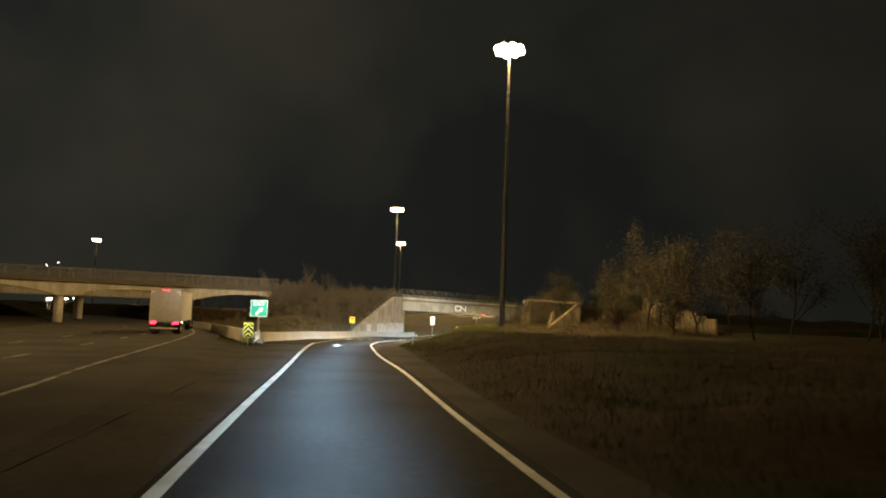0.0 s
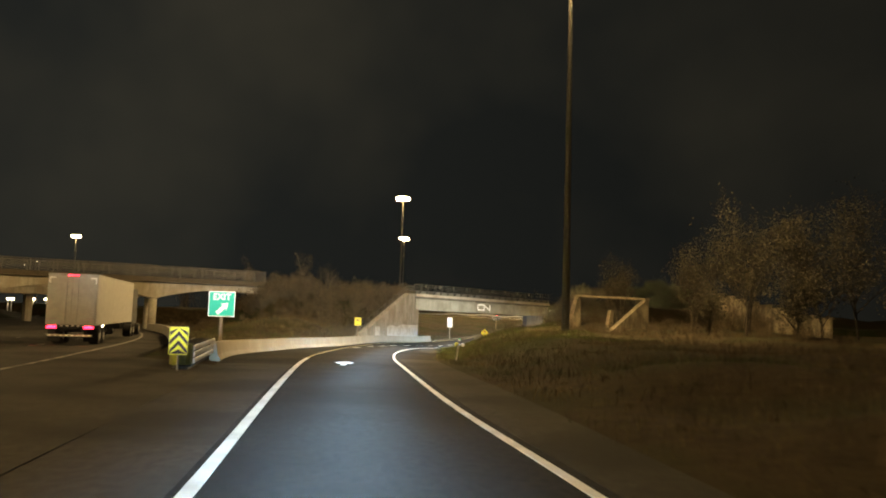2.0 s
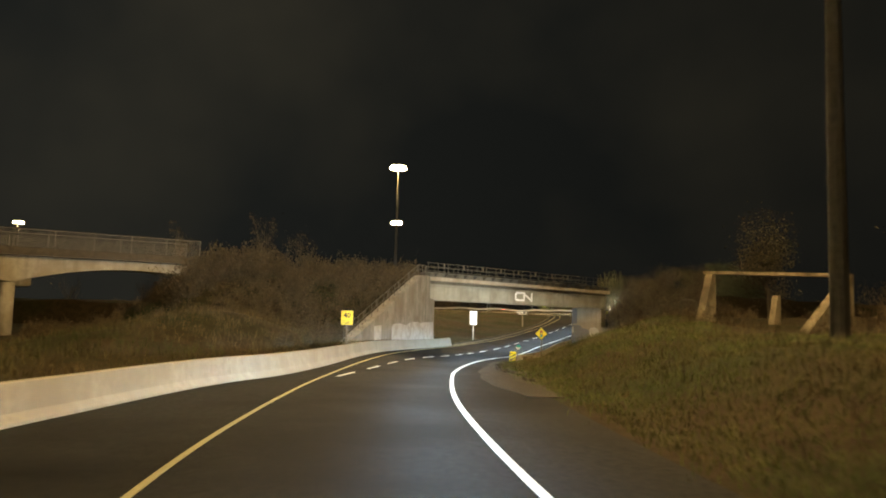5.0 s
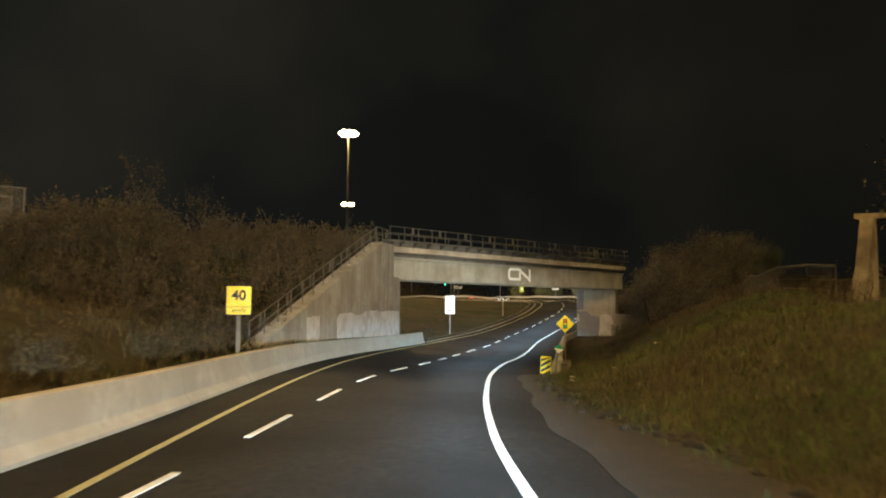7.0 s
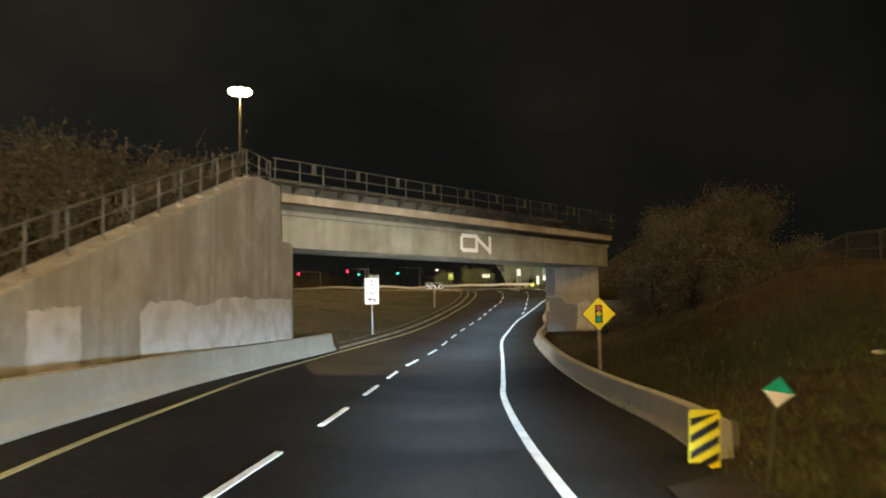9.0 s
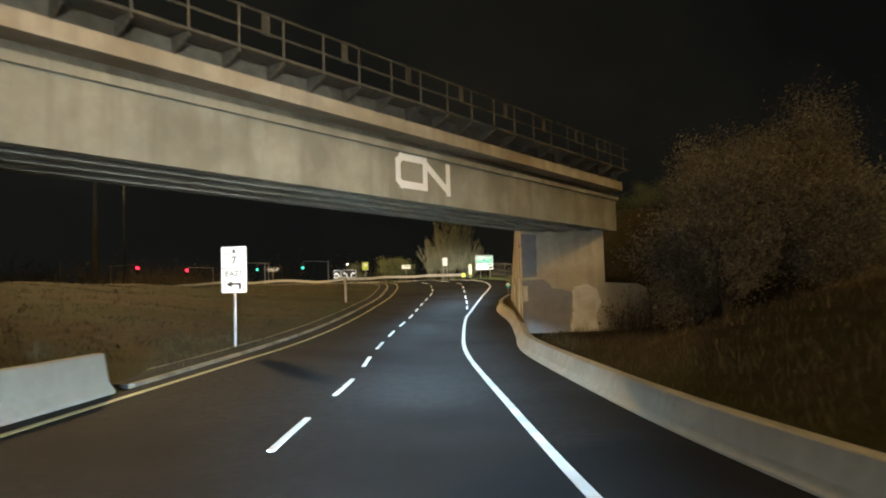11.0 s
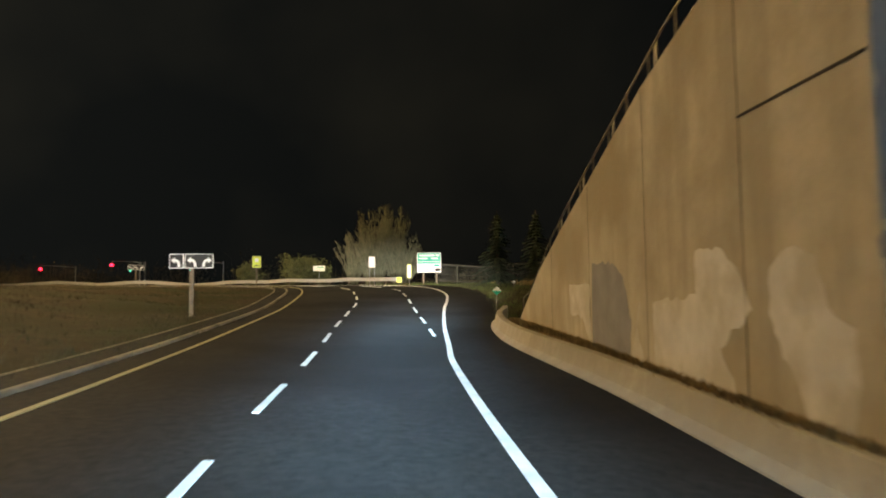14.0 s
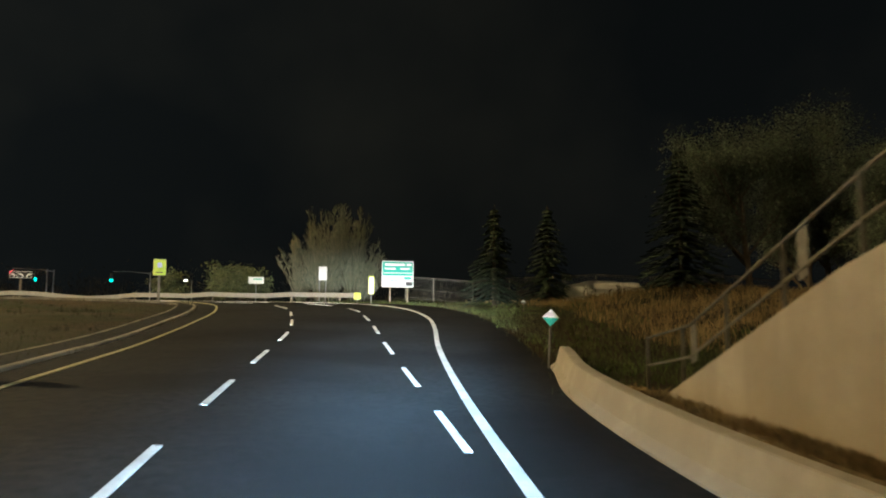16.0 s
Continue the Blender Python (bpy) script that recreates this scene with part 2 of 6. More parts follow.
RUBBER = material("rubber", (0.012, 0.012, 0.012), (0.025, 0.025, 0.025), 9.0, 0.9, 0.2)
TRAILER = material("trailer_white", (0.34, 0.335, 0.31), (0.44, 0.43, 0.40), 3.0, 0.45, 0.05)
TRAILER_DARK = material("trailer_underframe", (0.02, 0.02, 0.02), (0.04, 0.04, 0.04), 5.0, 0.7, 0.1)
TARP = material("white_tarpaulin", (0.55, 0.53, 0.48), (0.68, 0.66, 0.60), 1.5, 0.7, 0.4)
BALLAST = material("ballast", (0.10, 0.09, 0.08), (0.20, 0.18, 0.155), 7.0, 0.95, 1.0)
MAST_GLOW = glow("mast_lamp_glow", (1.0, 0.72, 0.33), 140.0)
RED_GLOW = glow("red_lamp_glow", (1.0, 0.008, 0.026), 16.0)
GREEN_GLOW = glow("green_lamp_glow", (0.05, 0.9, 0.6), 3.0)
WARM_GLOW = glow("warm_lamp_glow", (1.0, 0.80, 0.50), 12.0)
WHITE_GLOW = glow("white_lamp_glow", (1.0, 0.96, 0.88), 8.0)


# ---- mesh helpers ----
def part(name, bm, mat, parent=None, label=""):
    """Links a bmesh as one mesh object, under a thing or a part."""
    me = bpy.data.meshes.new(name)
    bm.to_mesh(me)
    bm.free()
    me.materials.append(mat)
    ob = new(name, me)
    if parent:
        ob.parent = parent
    return tagged(ob, label)


def soup(name, verts, faces, mat, parent=None, smooth=False):
    me = bpy.data.meshes.new(name)
    me.from_pydata([tuple(v) for v in verts], [], [tuple(f) for f in faces])
    me.materials.append(mat)
    if smooth:
        me.polygons.foreach_set("use_smooth", [True] * len(me.polygons))
    ob = new(name, me)
    if parent:
        ob.parent = parent
    return ob


def root(name, m, label, category, group="", kind=""):
    ob = new(name)
    ob.empty_display_size = 0.2
    ob.matrix_world = m
    return tagged(ob, label, category, group, kind)


def box(bm, x0, y0, z0, x1, y1, z1, bevel=0.0):
    made = bmesh.ops.create_cube(bm, size=1, matrix=Matrix.LocRotScale(((x0 + x1) / 2, (y0 + y1) / 2, (z0 + z1) / 2), None, (x1 - x0, y1 - y0, z1 - z0)))
    if bevel:
        edges = list({e for v in made["verts"] for e in v.link_edges})
        bmesh.ops.bevel(bm, geom=edges, offset=bevel, segments=2, affect="EDGES", profile=0.5)
    return bm


def cube(x0, y0, z0, x1, y1, z1, bevel=0.0):
    return box(bmesh.new(), x0, y0, z0, x1, y1, z1, bevel)


def tube(bm, path, radius, sides=6, cap=True):
    """A tube along points; radius may be one number or one for each point."""
    path = [Vector(p) for p in path]
    radii = [radius] * len(path) if isinstance(radius, (int, float)) else radius
    rings = []
    for i, p in enumerate(path):
        ahead = (path[min(i + 1, len(path) - 1)] - path[max(i - 1, 0)]).normalized()
        side = ahead.cross(Vector((0, 0, 1)) if abs(ahead.z) < 0.9 else Vector((0, 1, 0))).normalized()
        up = side.cross(ahead)
        rings.append([bm.verts.new(p + radii[i] * (math.cos(a) * side + math.sin(a) * up)) for a in (2 * math.pi * k / sides for k in range(sides))])
    for a, b in zip(rings, rings[1:]):
        for k in range(sides):
            bm.faces.new((a[k], a[(k + 1) % sides], b[(k + 1) % sides], b[k]))
    if cap:
        bm.faces.new(rings[0][::-1])
        bm.faces.new(rings[-1])
    return bm


def extrude_outline(bm, outline, y0, y1):
    """A flat outline in x and z, made thick along y."""
    front = [bm.verts.new((x, y0, z)) for x, z in outline]
    back = [bm.verts.new((x, y1, z)) for x, z in outline]
    bm.faces.new(front)
    bm.faces.new(back[::-1])
    n = len(outline)
    for k in range(n):
        bm.faces.new((front[k], back[k], back[(k + 1) % n], front[(k + 1) % n]))
    bmesh.ops.recalc_face_normals(bm, faces=bm.faces)
    return bm


def prism(bm, corners, z0, z1):
    """A plan outline raised from z0 to z1, where z1 may be a list, one for each corner."""
    tops = [z1] * len(corners) if isinstance(z1, (int, float)) else z1
    low = [bm.verts.new((x, y, z0)) for x, y in corners]
    high = [bm.verts.new((x, y, z)) for (x, y), z in zip(corners, tops)]
    n = len(corners)
    bm.faces.new(low[::-1])
    bm.faces.new(high)
    for k in range(n):
        bm.faces.new((low[k], low[(k + 1) % n], high[(k + 1) % n], high[k]))
    bmesh.ops.recalc_face_normals(bm, faces=bm.faces)
    return bm


def curve(points, step=1.0):
    """Points about a step apart along a smooth curve through the given ones."""
    p = np.array(points, float)
    out = []
    for i in range(len(p) - 1):
        a, b, c, d = p[max(i - 1, 0)], p[i], p[i + 1], p[min(i + 2, len(p) - 1)]
        n = max(1, int(np.linalg.norm((c - b)[:2]) / step))
        for u in np.arange(n) / n:
            out.append(0.5 * (2 * b + (c - a) * u + (2 * a - 5 * b + 4 * c - d) * u**2 + (3 * b - a - 3 * c + d) * u**3))
    return np.array(out + [p[-1]])


def resample(poly, n):
    s = np.r_[0, np.cumsum(np.linalg.norm(np.diff(poly[:, :2], axis=0), axis=1))]
    t = np.linspace(0, s[-1], n)
    return np.stack([np.interp(t, s, poly[:, k]) for k in range(poly.shape[1])], 1)


# ---- plan ----
SPINE = curve([(15.7, -60, 1.53), (6.2, -13, 0.74), (3.77, -1.3, 0.55), (0.92, 12.9, 0.35), (-1.84, 27.8, 0.21), (-4.41, 42.7, 0.11), (-6.44, 57.9, -0.11),
               (-7.49, 72.9, -0.54), (-7.99, 86.8, -0.84), (-7.89, 100.2, -1.15), (-6.68, 113.3, -1.54), (-4.47, 125.7, -1.98), (-1.89, 137.5, -2.30),
               (1.34, 148.9, -2.22), (4.71, 159.6, -1.99), (8.14, 169.5, -1.61), (12.68, 180, -1.10), (17.7, 190.9, -0.40), (22.8, 201.8, 0.62),
               (27, 212, 1.55), (30, 222, 2.2), (33, 232, 2.4), (40, 260, 2.5), (52, 330, 2.6)])
LEFT_LINE = curve([(5.5, -20), (1.6, 0), (-1.06, 14.2), (-4.06, 31.4), (-7.0, 48), (-9.6, 63.5), (-11.1, 74), (-11.73, 84.74), (-11.81, 95.23), (-11.64, 105.38), (-11.24, 113.57),
    (-10.38, 122.67), (-8.9, 133.61), (-6.91, 141.81), (-3.68, 151.25), (-1.42, 157.49), (2.45, 168.81), (5.18, 177.31), (8.46, 187.58), (10.98, 195.28), (14.1, 205.82),
    (16.2, 214), (16.6, 219), (14.5, 223.5), (9, 228), (-4, 236)])
RIGHT_LINE = curve([(10.6, -20), (6.6, 0), (3.9, 14.3), (1.25, 29.5), (-1.1, 41), (-3.0, 52.6), (-4.75, 65), (-5.9, 76), (-6.45, 85.0), (-6.45, 95.0), (-6.15, 100.5), (-5.5, 107.0),
    (-4.2, 116.6), (-2.4, 126.0), (-0.85, 132.2), (1.6, 141.8), (4.75, 154.2), (7.9, 164.0), (11.2, 173.4), (12.9, 177.6), (16.0, 185.2), (19.9, 194.3), (22.5, 199.9),
    (25.0, 206.0), (26.7, 213), (26.3, 219), (22, 225), (12, 231), (-2, 239)])
DASH_LEFT = curve([(-11.29, 91.69), (-10.79, 96.41), (-10.29, 101.84), (-9.75, 107.64), (-8.93, 113.52), (-7.07, 122.16), (-4.5, 134.58), (-3.05, 140.23), (-0.53, 148.18),
    (1.57, 155.72), (4.48, 165.06), (7.88, 174.94), (11.44, 185.66), (14.14, 193.35), (16.37, 199.54), (18.37, 206.63), (20.1, 215), (18.5, 221), (10, 228)])
DASH_RIGHT = curve([(13.85, 181.1), (15.8, 186.9), (18.76, 196.24), (21.68, 205.57), (23.4, 213), (22, 220), (13, 228)])
LEFT_BASE = curve([(3.4, -20), (-0.6, 0), (-3.3, 14.5), (-6.6, 32), (-9.3, 45.5), (-11.2, 53), (-13.3, 61), (-14.8, 68), (-15.4, 76), (-14.67, 85.46), (-13.48, 91.04), (-12.89, 98.59),
    (-12.54, 109.35), (-12.03, 116.24), (-11.18, 123.45), (-10.38, 129.36), (-8.86, 136.8), (-6.91, 143.24), (-4.87, 149.43), (-2.27, 157.17), (1.49, 168.38),
    (4.22, 176.89), (7.51, 187.27), (10.09, 195.37), (13.09, 206.11), (15.1, 214), (15.5, 218.3), (13.6, 222.4), (8.2, 227), (-4.8, 235)])
RIGHT_BASE = curve([(12.4, -20), (8.2, 0), (5.4, 14), (3.0, 29), (0.9, 43), (-1.0, 55), (-2.4, 67), (-3.1, 80.6), (-3.6, 95.0), (-3.9, 104.0), (-2.9, 113.0), (-1.0, 119.5),
    (0.3, 126.0), (2.2, 134.5), (4.0, 142.5), (6.6, 153.2), (9.0, 159.7), (11.9, 167.7), (15.0, 177.8), (17.75, 184.3), (20.3, 188.6), (23.2, 194.5), (26.2, 201.5),
    (28.4, 208.0), (29.4, 215), (28.4, 221.5), (24, 227), (13, 233.5), (-1, 242)])
HIGHWAY_LINE = curve([(3.0, -25), (-4.0, 3), (-7.0, 15.7), (-9.6, 24.5), (-13.3, 38.2), (-17.5, 53), (-26, 79), (-36, 102), (-46, 120), (-62, 146), (-95, 190), (-150, 250)])
RAIL_A, RAIL_U, RAIL_N = np.array([-8.7, 143.0]), np.array([0.815, 0.58]), np.array([0.58, -0.815])


def along_rail(s, off=0.0):
    """The plan place s metres along the railway from the bridge's near left corner, off metres towards the ramp's start."""
    return RAIL_A + s * RAIL_U + off * RAIL_N


def near(poly, x, y):
    """Nearest index on a plan line for arrays of places, the distance, and the signed distance (right of the line is positive)."""
    x, y = np.atleast_1d(np.asarray(x, float)), np.atleast_1d(np.asarray(y, float))
    idx, sd = np.zeros(len(x), int), np.zeros(len(x))
    way = np.gradient(poly[:, :2], axis=0)
    way /= np.linalg.norm(way, axis=1)[:, None] + 1e-9
    for k in range(0, len(x), 4000):
        a, b = x[k:k + 4000], y[k:k + 4000]
        i = ((a[:, None] - poly[None, :, 0]) ** 2 + (b[:, None] - poly[None, :, 1]) ** 2).argmin(1)
        dx, dy = a - poly[i, 0], b - poly[i, 1]
        idx[k:k + 4000] = i
        side = dx * way[i, 1] - dy * way[i, 0]
        sd[k:k + 4000] = np.sign(side) * np.hypot(dx, dy)
    return idx, sd


def road_z(x, y):
    """Height of the ramp's surface, banked through the bend."""
    x, y = np.atleast_1d(np.asarray(x, float)), np.atleast_1d(np.asarray(y, float))
    i, _ = near(SPINE, x, y)
    i = np.clip(i, 1, len(SPINE) - 2)
    a, b = SPINE[i - 1], SPINE[i + 1]
    v = b[:, :2] - a[:, :2]
    u = np.clip(((x - a[:, 0]) * v[:, 0] + (y - a[:, 1]) * v[:, 1]) / (v**2).sum(1), 0, 1)
    c, way = a[:, :2] + u[:, None] * v, v / np.linalg.norm(v, axis=1)[:, None]
    right = np.clip((x - c[:, 0]) * way[:, 1] - (y - c[:, 1]) * way[:, 0], -8.5, 0.0)
    fall = np.interp(y, [78, 98, 120, 150, 172, 192, 212], [0, 0.03, 0.075, 0.075, 0.065, 0.045, 0])
    return a[:, 2] + u * (b[:, 2] - a[:, 2]) - fall * right


def highway_z(y):
    return np.interp(y, [-30, 0, 45, 120, 200], [0.75, 0.5, 0.25, -0.65, -0.4])


def smooth(a, b, v):
    u = np.clip((v - a) / (b - a), 0, 1)
    return u * u * (3 - 2 * u)


def ground_z(x, y):
    """Height of the open ground: level with the roads beside them, banks, and the railway embankment."""
    x, y = np.atleast_1d(np.asarray(x, float)), np.atleast_1d(np.asarray(y, float))
    zr = road_z(x, y)
    el = -near(LEFT_BASE, x, y)[1]
    er = near(RIGHT_BASE, x, y)[1]
    eh = near(HIGHWAY_LINE, x, y)[1]
    hz = highway_z(y)
    lumps = np.array([noise.noise(Vector((a * 0.16, b * 0.16, 0.0))) for a, b in zip(x, y)])
    far = np.where(y > 150, 2.3, 1.0)
    # right of the ramp: a bank up to the plain, later a verge and a mound
    bank = np.interp(y, [60, 100, 116, 128, 138, 146, 152, 160, 170, 186], [1.0, 1.1, 1.5, 2.1, 2.0, 0.5, -1.2, -1.6, -0.4, 2.0])
    right = zr + (np.maximum(bank, zr) - zr) * smooth(0.6, np.interp(y, [60, 100, 116, 130, 140, 149, 150.1], [9, 9, 12, 14, 13, 12, 16]), er) + 0.55 * lumps * smooth(1, 5, er)
    right = right + 0.6 * np.exp(-((x - 40) ** 2 / 40 + (y - 206) ** 2 / 60)) * smooth(1, 4, er)
    # left of the ramp: down to the highway before the bridge, a rising field after it
    left = np.where(y < 150, zr + (hz - 0.05 - zr) * smooth(0.5, 6, el), zr + (np.maximum(2.1, zr) - zr) * smooth(0.5, 27, el))
    left = left + 0.40 * lumps * smooth(1.5, 6, el) * np.where((y < 150) & (eh < 6), 0, 1)
    left = left + 2.3 * np.exp(-((x + 21.5) ** 2 / 38 + (y - 107) ** 2 / 95)) * smooth(0.8, 5, el)
    z = np.where(er > 0, right, np.where(el > 0, left, zr))
    z = np.where((er > 45) | ((el > 45) & (y > 150)), z * 0 + far + 0.4 * lumps, z)
    # railway embankment, broken by the two bridges
    s = (x - RAIL_A[0]) * RAIL_U[0] + (y - RAIL_A[1]) * RAIL_U[1]
    off = (x - RAIL_A[0]) * RAIL_N[0] + (y - RAIL_A[1]) * RAIL_N[1]
    hill = 5.3 - np.maximum(0, np.abs(off + 1.5) - 3.2) / 1.75 + 0.35 * lumps
    ends = np.where(s < 14, np.minimum(0, (s + 25.5) / 1.5), np.minimum(0, (s - 40) / 1.6))
    ends = np.where(s < -108, np.minimum(0, (-112 - s) / 1.5), ends)
    hill = hill + ends - np.where((s > -0.5) & (s < 14), 20, 0)
    clear = np.where(er > 0, smooth(1.2, 3.0, er), smooth(1.4, 2.6, el))
    clear = np.where((y > 150) & (el > 0), smooth(6, 9, el), clear)
    z = z + np.maximum(hill - z, 0) * clear
    inside = (el < 0.3) & (er < 0.3) & (y > -20) & (y < 240)
    z = np.where(inside, zr - 0.14, z)
    on_highway = (eh < 3.0) & (eh > -19) & (y < 235) & (y > -24) & (el > -0.5)
    z = np.where(on_highway, hz - 0.14, z)
    return z


def ground_at(x, y):
    return float(ground_z([x], [y])[0])


# ---- ground, roads, markings ----
def build_ground():
    xs = np.r_[[-1800, -900, -500, -300, -220, -170, -140, -115, -95], np.arange(-85, 62, 1.0), [66, 72, 80, 95, 120, 160, 220, 320, 500, 900, 1800]]
    ys = np.r_[[-900, -400, -200, -110, -70, -50, -38], np.arange(-30, 262, 1.0), [266, 272, 280, 295, 320, 360, 420, 520, 700, 1000, 1800]]
    gx, gy = np.meshgrid(xs, ys)
    gz = ground_z(gx.ravel(), gy.ravel())
    n = len(xs)
    faces = [(j * n + i, j * n + i + 1, (j + 1) * n + i + 1, (j + 1) * n + i) for j in range(len(ys) - 1) for i in range(n - 1)]
    ob = soup("ground", np.c_[gx.ravel(), gy.ravel(), gz], faces, GRASS_GROUND, smooth=True)
    return tagged(ob, "rough brown grass and earth with banks beside the roads", "ground", kind="structure")


build_ground()


def strip(name, left, right, height, mat, n=220, across=7, thick=0.25):
    """A paved strip between two plan lines, with a skirt round it."""
    l, r = resample(left, n), resample(right, n)
    rows = [l + (r - l) * u for u in np.linspace(0, 1, across)]
    pts = np.stack(rows, 1).reshape(-1, 2)
    z = height(pts[:, 0], pts[:, 1])
    verts = np.c_[pts, z]
    faces = [(i * across + k, i * across + k + 1, (i + 1) * across + k + 1, (i + 1) * across + k) for i in range(n - 1) for k in range(across - 1)]
    low = len(verts)
    edge = [i * across for i in range(n)] + [(n - 1) * across + k for k in range(1, across)] + [i * across + across - 1 for i in range(n - 2, -1, -1)] + list(range(across - 2, 0, -1))
    verts = np.r_[verts, verts[edge] - (0, 0, thick)]
    m = len(edge)
    faces += [(edge[k], low + k, low + (k + 1) % m, edge[(k + 1) % m]) for k in range(m)]
    return soup(name, verts, faces, mat, smooth=False)


ramp = tagged(strip("road", LEFT_BASE, RIGHT_BASE, road_z, ASPHALT, 320, 33), "dark asphalt exit ramp curving under the railway", "road", kind="structure")


def offset_line(poly, d):
    way = np.gradient(poly[:, :2], axis=0)
    way /= np.linalg.norm(way, axis=1)[:, None]
    return poly[:, :2] + d * np.c_[way[:, 1], -way[:, 0]]


HW_R = offset_line(HIGHWAY_LINE, 2.6)
HW_L = offset_line(HIGHWAY_LINE, -17.0)
highway = tagged(strip("highway", HW_L, HW_R, lambda x, y: highway_z(y), OLD_ASPHALT, 120, 5), "worn grey asphalt highway beside the ramp", "road", kind="structure")
# the paved wedge between highway and ramp
gore_l = offset_line(HIGHWAY_LINE, 2.6)
gore_l = gore_l[(gore_l[:, 1] > -22) & (gore_l[:, 1] < 56)]
gore_r = LEFT_BASE[(LEFT_BASE[:, 1] > -22) & (LEFT_BASE[:, 1] < 54)]


def gore_height(x, y):
    eh = near(HIGHWAY_LINE, x, y)[1] - 2.6
    el = -near(LEFT_BASE, x, y)[1]
    u = np.clip(eh / np.maximum(eh + el, 0.05), 0, 1)
    return highway_z(y) * (1 - u) + road_z(x, y) * u


tagged(strip("gore_pavement", gore_l, gore_r, gore_height, OLD_ASPHALT, 60, 4), "worn asphalt wedge between highway and exit ramp", "road", kind="structure")


def shoulder(inner, outer, lo, hi, label):
    a, b = (line[(line[:, 1] > lo) & (line[:, 1] < hi)] for line in (inner, outer))
    tagged(strip("shoulder", a, b, lambda x, y: road_z(x, y) + 0.006, OLD_ASPHALT, 90, 6), label, "road", kind="structure")


shoulder(LEFT_BASE, offset_line(LEFT_LINE, -0.22), -19, 57, "worn brown asphalt shoulder inside the edge line")
shoulder(offset_line(RIGHT_LINE, 0.3), RIGHT_BASE, -19, 70, "worn brown asphalt shoulder outside the edge line")


mud_r = RIGHT_BASE[(RIGHT_BASE[:, 1] > 84) & (RIGHT_BASE[:, 1] < 116.5)]
mud_l = RIGHT_LINE[(RIGHT_LINE[:, 1] > 84) & (RIGHT_LINE[:, 1] < 116.5)]
mud_l = mud_l + np.c_[1.25 + 0.16 * np.sin(mud_l[:, 1] * 0.9) * np.sin(mud_l[:, 1] * 0.37) + 1.2 * (1 - smooth(84, 94, mud_l[:, 1])), 0 * mud_l[:, 1]]
tagged(strip("muddy_shoulder", mud_l, mud_r + (0.5, 0), lambda x, y: road_z(x, y) + 0.018, MUD, 70, 5), "muddy earth shoulder beside the asphalt", "ground", kind="structure")


def painted(name, poly, width, height, mat, lift=0.018, n=None):
    """A painted line as a thin raised strip."""
    n = n or max(2, len(poly))
    p = resample(poly, n)
    way = np.gradient(p, axis=0)
    way /= np.linalg.norm(way, axis=1)[:, None]
    side = np.c_[way[:, 1], -way[:, 0]] * width / 2
    a, b = p - side, p + side
    za, zb = height(a[:, 0], a[:, 1]) + lift, height(b[:, 0], b[:, 1]) + lift
    verts = np.r_[np.c_[a, za], np.c_[b, zb], np.c_[a, za - 0.03], np.c_[b, zb - 0.03]]
    faces = []
    for i in range(n - 1):
        faces += [(i, n + i, n + i + 1, i + 1), (2 * n + i, i, i + 1, 2 * n + i + 1), (n + i, 3 * n + i, 3 * n + i + 1, n + i + 1)]
    faces += [(0, 2 * n, 3 * n, n), (n - 1, 2 * n - 1, 4 * n - 1, 3 * n - 1)]
    return soup(name, verts, faces, mat)


def cut(poly, lo, hi):
    return poly[(poly[:, 1] >= lo) & (poly[:, 1] <= hi)]


LEFT_WHITE, LEFT_YELLOW = LEFT_LINE[LEFT_LINE[:, 1] < 66], LEFT_LINE[LEFT_LINE[:, 1] >= 65.5]
tagged(painted("edge_line", LEFT_WHITE, 0.20, road_z, PAINT), "solid white edge line along the ramp", "road marking", kind="structure")
tagged(painted("yellow_edge_line", LEFT_YELLOW, 0.11, road_z, YELLOW_PAINT), "solid pale yellow edge line along the ramp", "road marking", kind="structure")
tagged(painted("edge_line", RIGHT_LINE, 0.16, road_z, PAINT), "solid white edge line along the ramp's outer side", "road marking", kind="structure")
tagged(painted("highway_edge_line", HIGHWAY_LINE[HIGHWAY_LINE[:, 1] < 160], 0.16, lambda x, y: highway_z(y), WORN_PAINT), "solid white edge line of the highway", "road marking", kind="structure")
for lane in (-3.75, -7.5):
    hl = offset_line(HIGHWAY_LINE, lane)
    for k in range(6, len(hl) - 60, 12):
        tagged(painted("highway_lane_dash", hl[k:k + 4], 0.13, lambda x, y: highway_z(y), WORN_PAINT), "white lane dash on the highway", "road marking", "highway lane dashes", "structure")
for poly, group in ((DASH_LEFT, "dashes between the ramp's lanes"), (DASH_RIGHT, "dashes beside the added lane")):
    fine_line = resample(poly, int(np.linalg.norm(np.diff(poly, axis=0), axis=1).sum() / 0.5))
    for k in range(0, len(fine_line) - 6, 12):
        tagged(painted("lane_dash", fine_line[k:k + 7], 0.115, road_z, PAINT), "white lane dash on dark asphalt", "road marking", group, "structure")


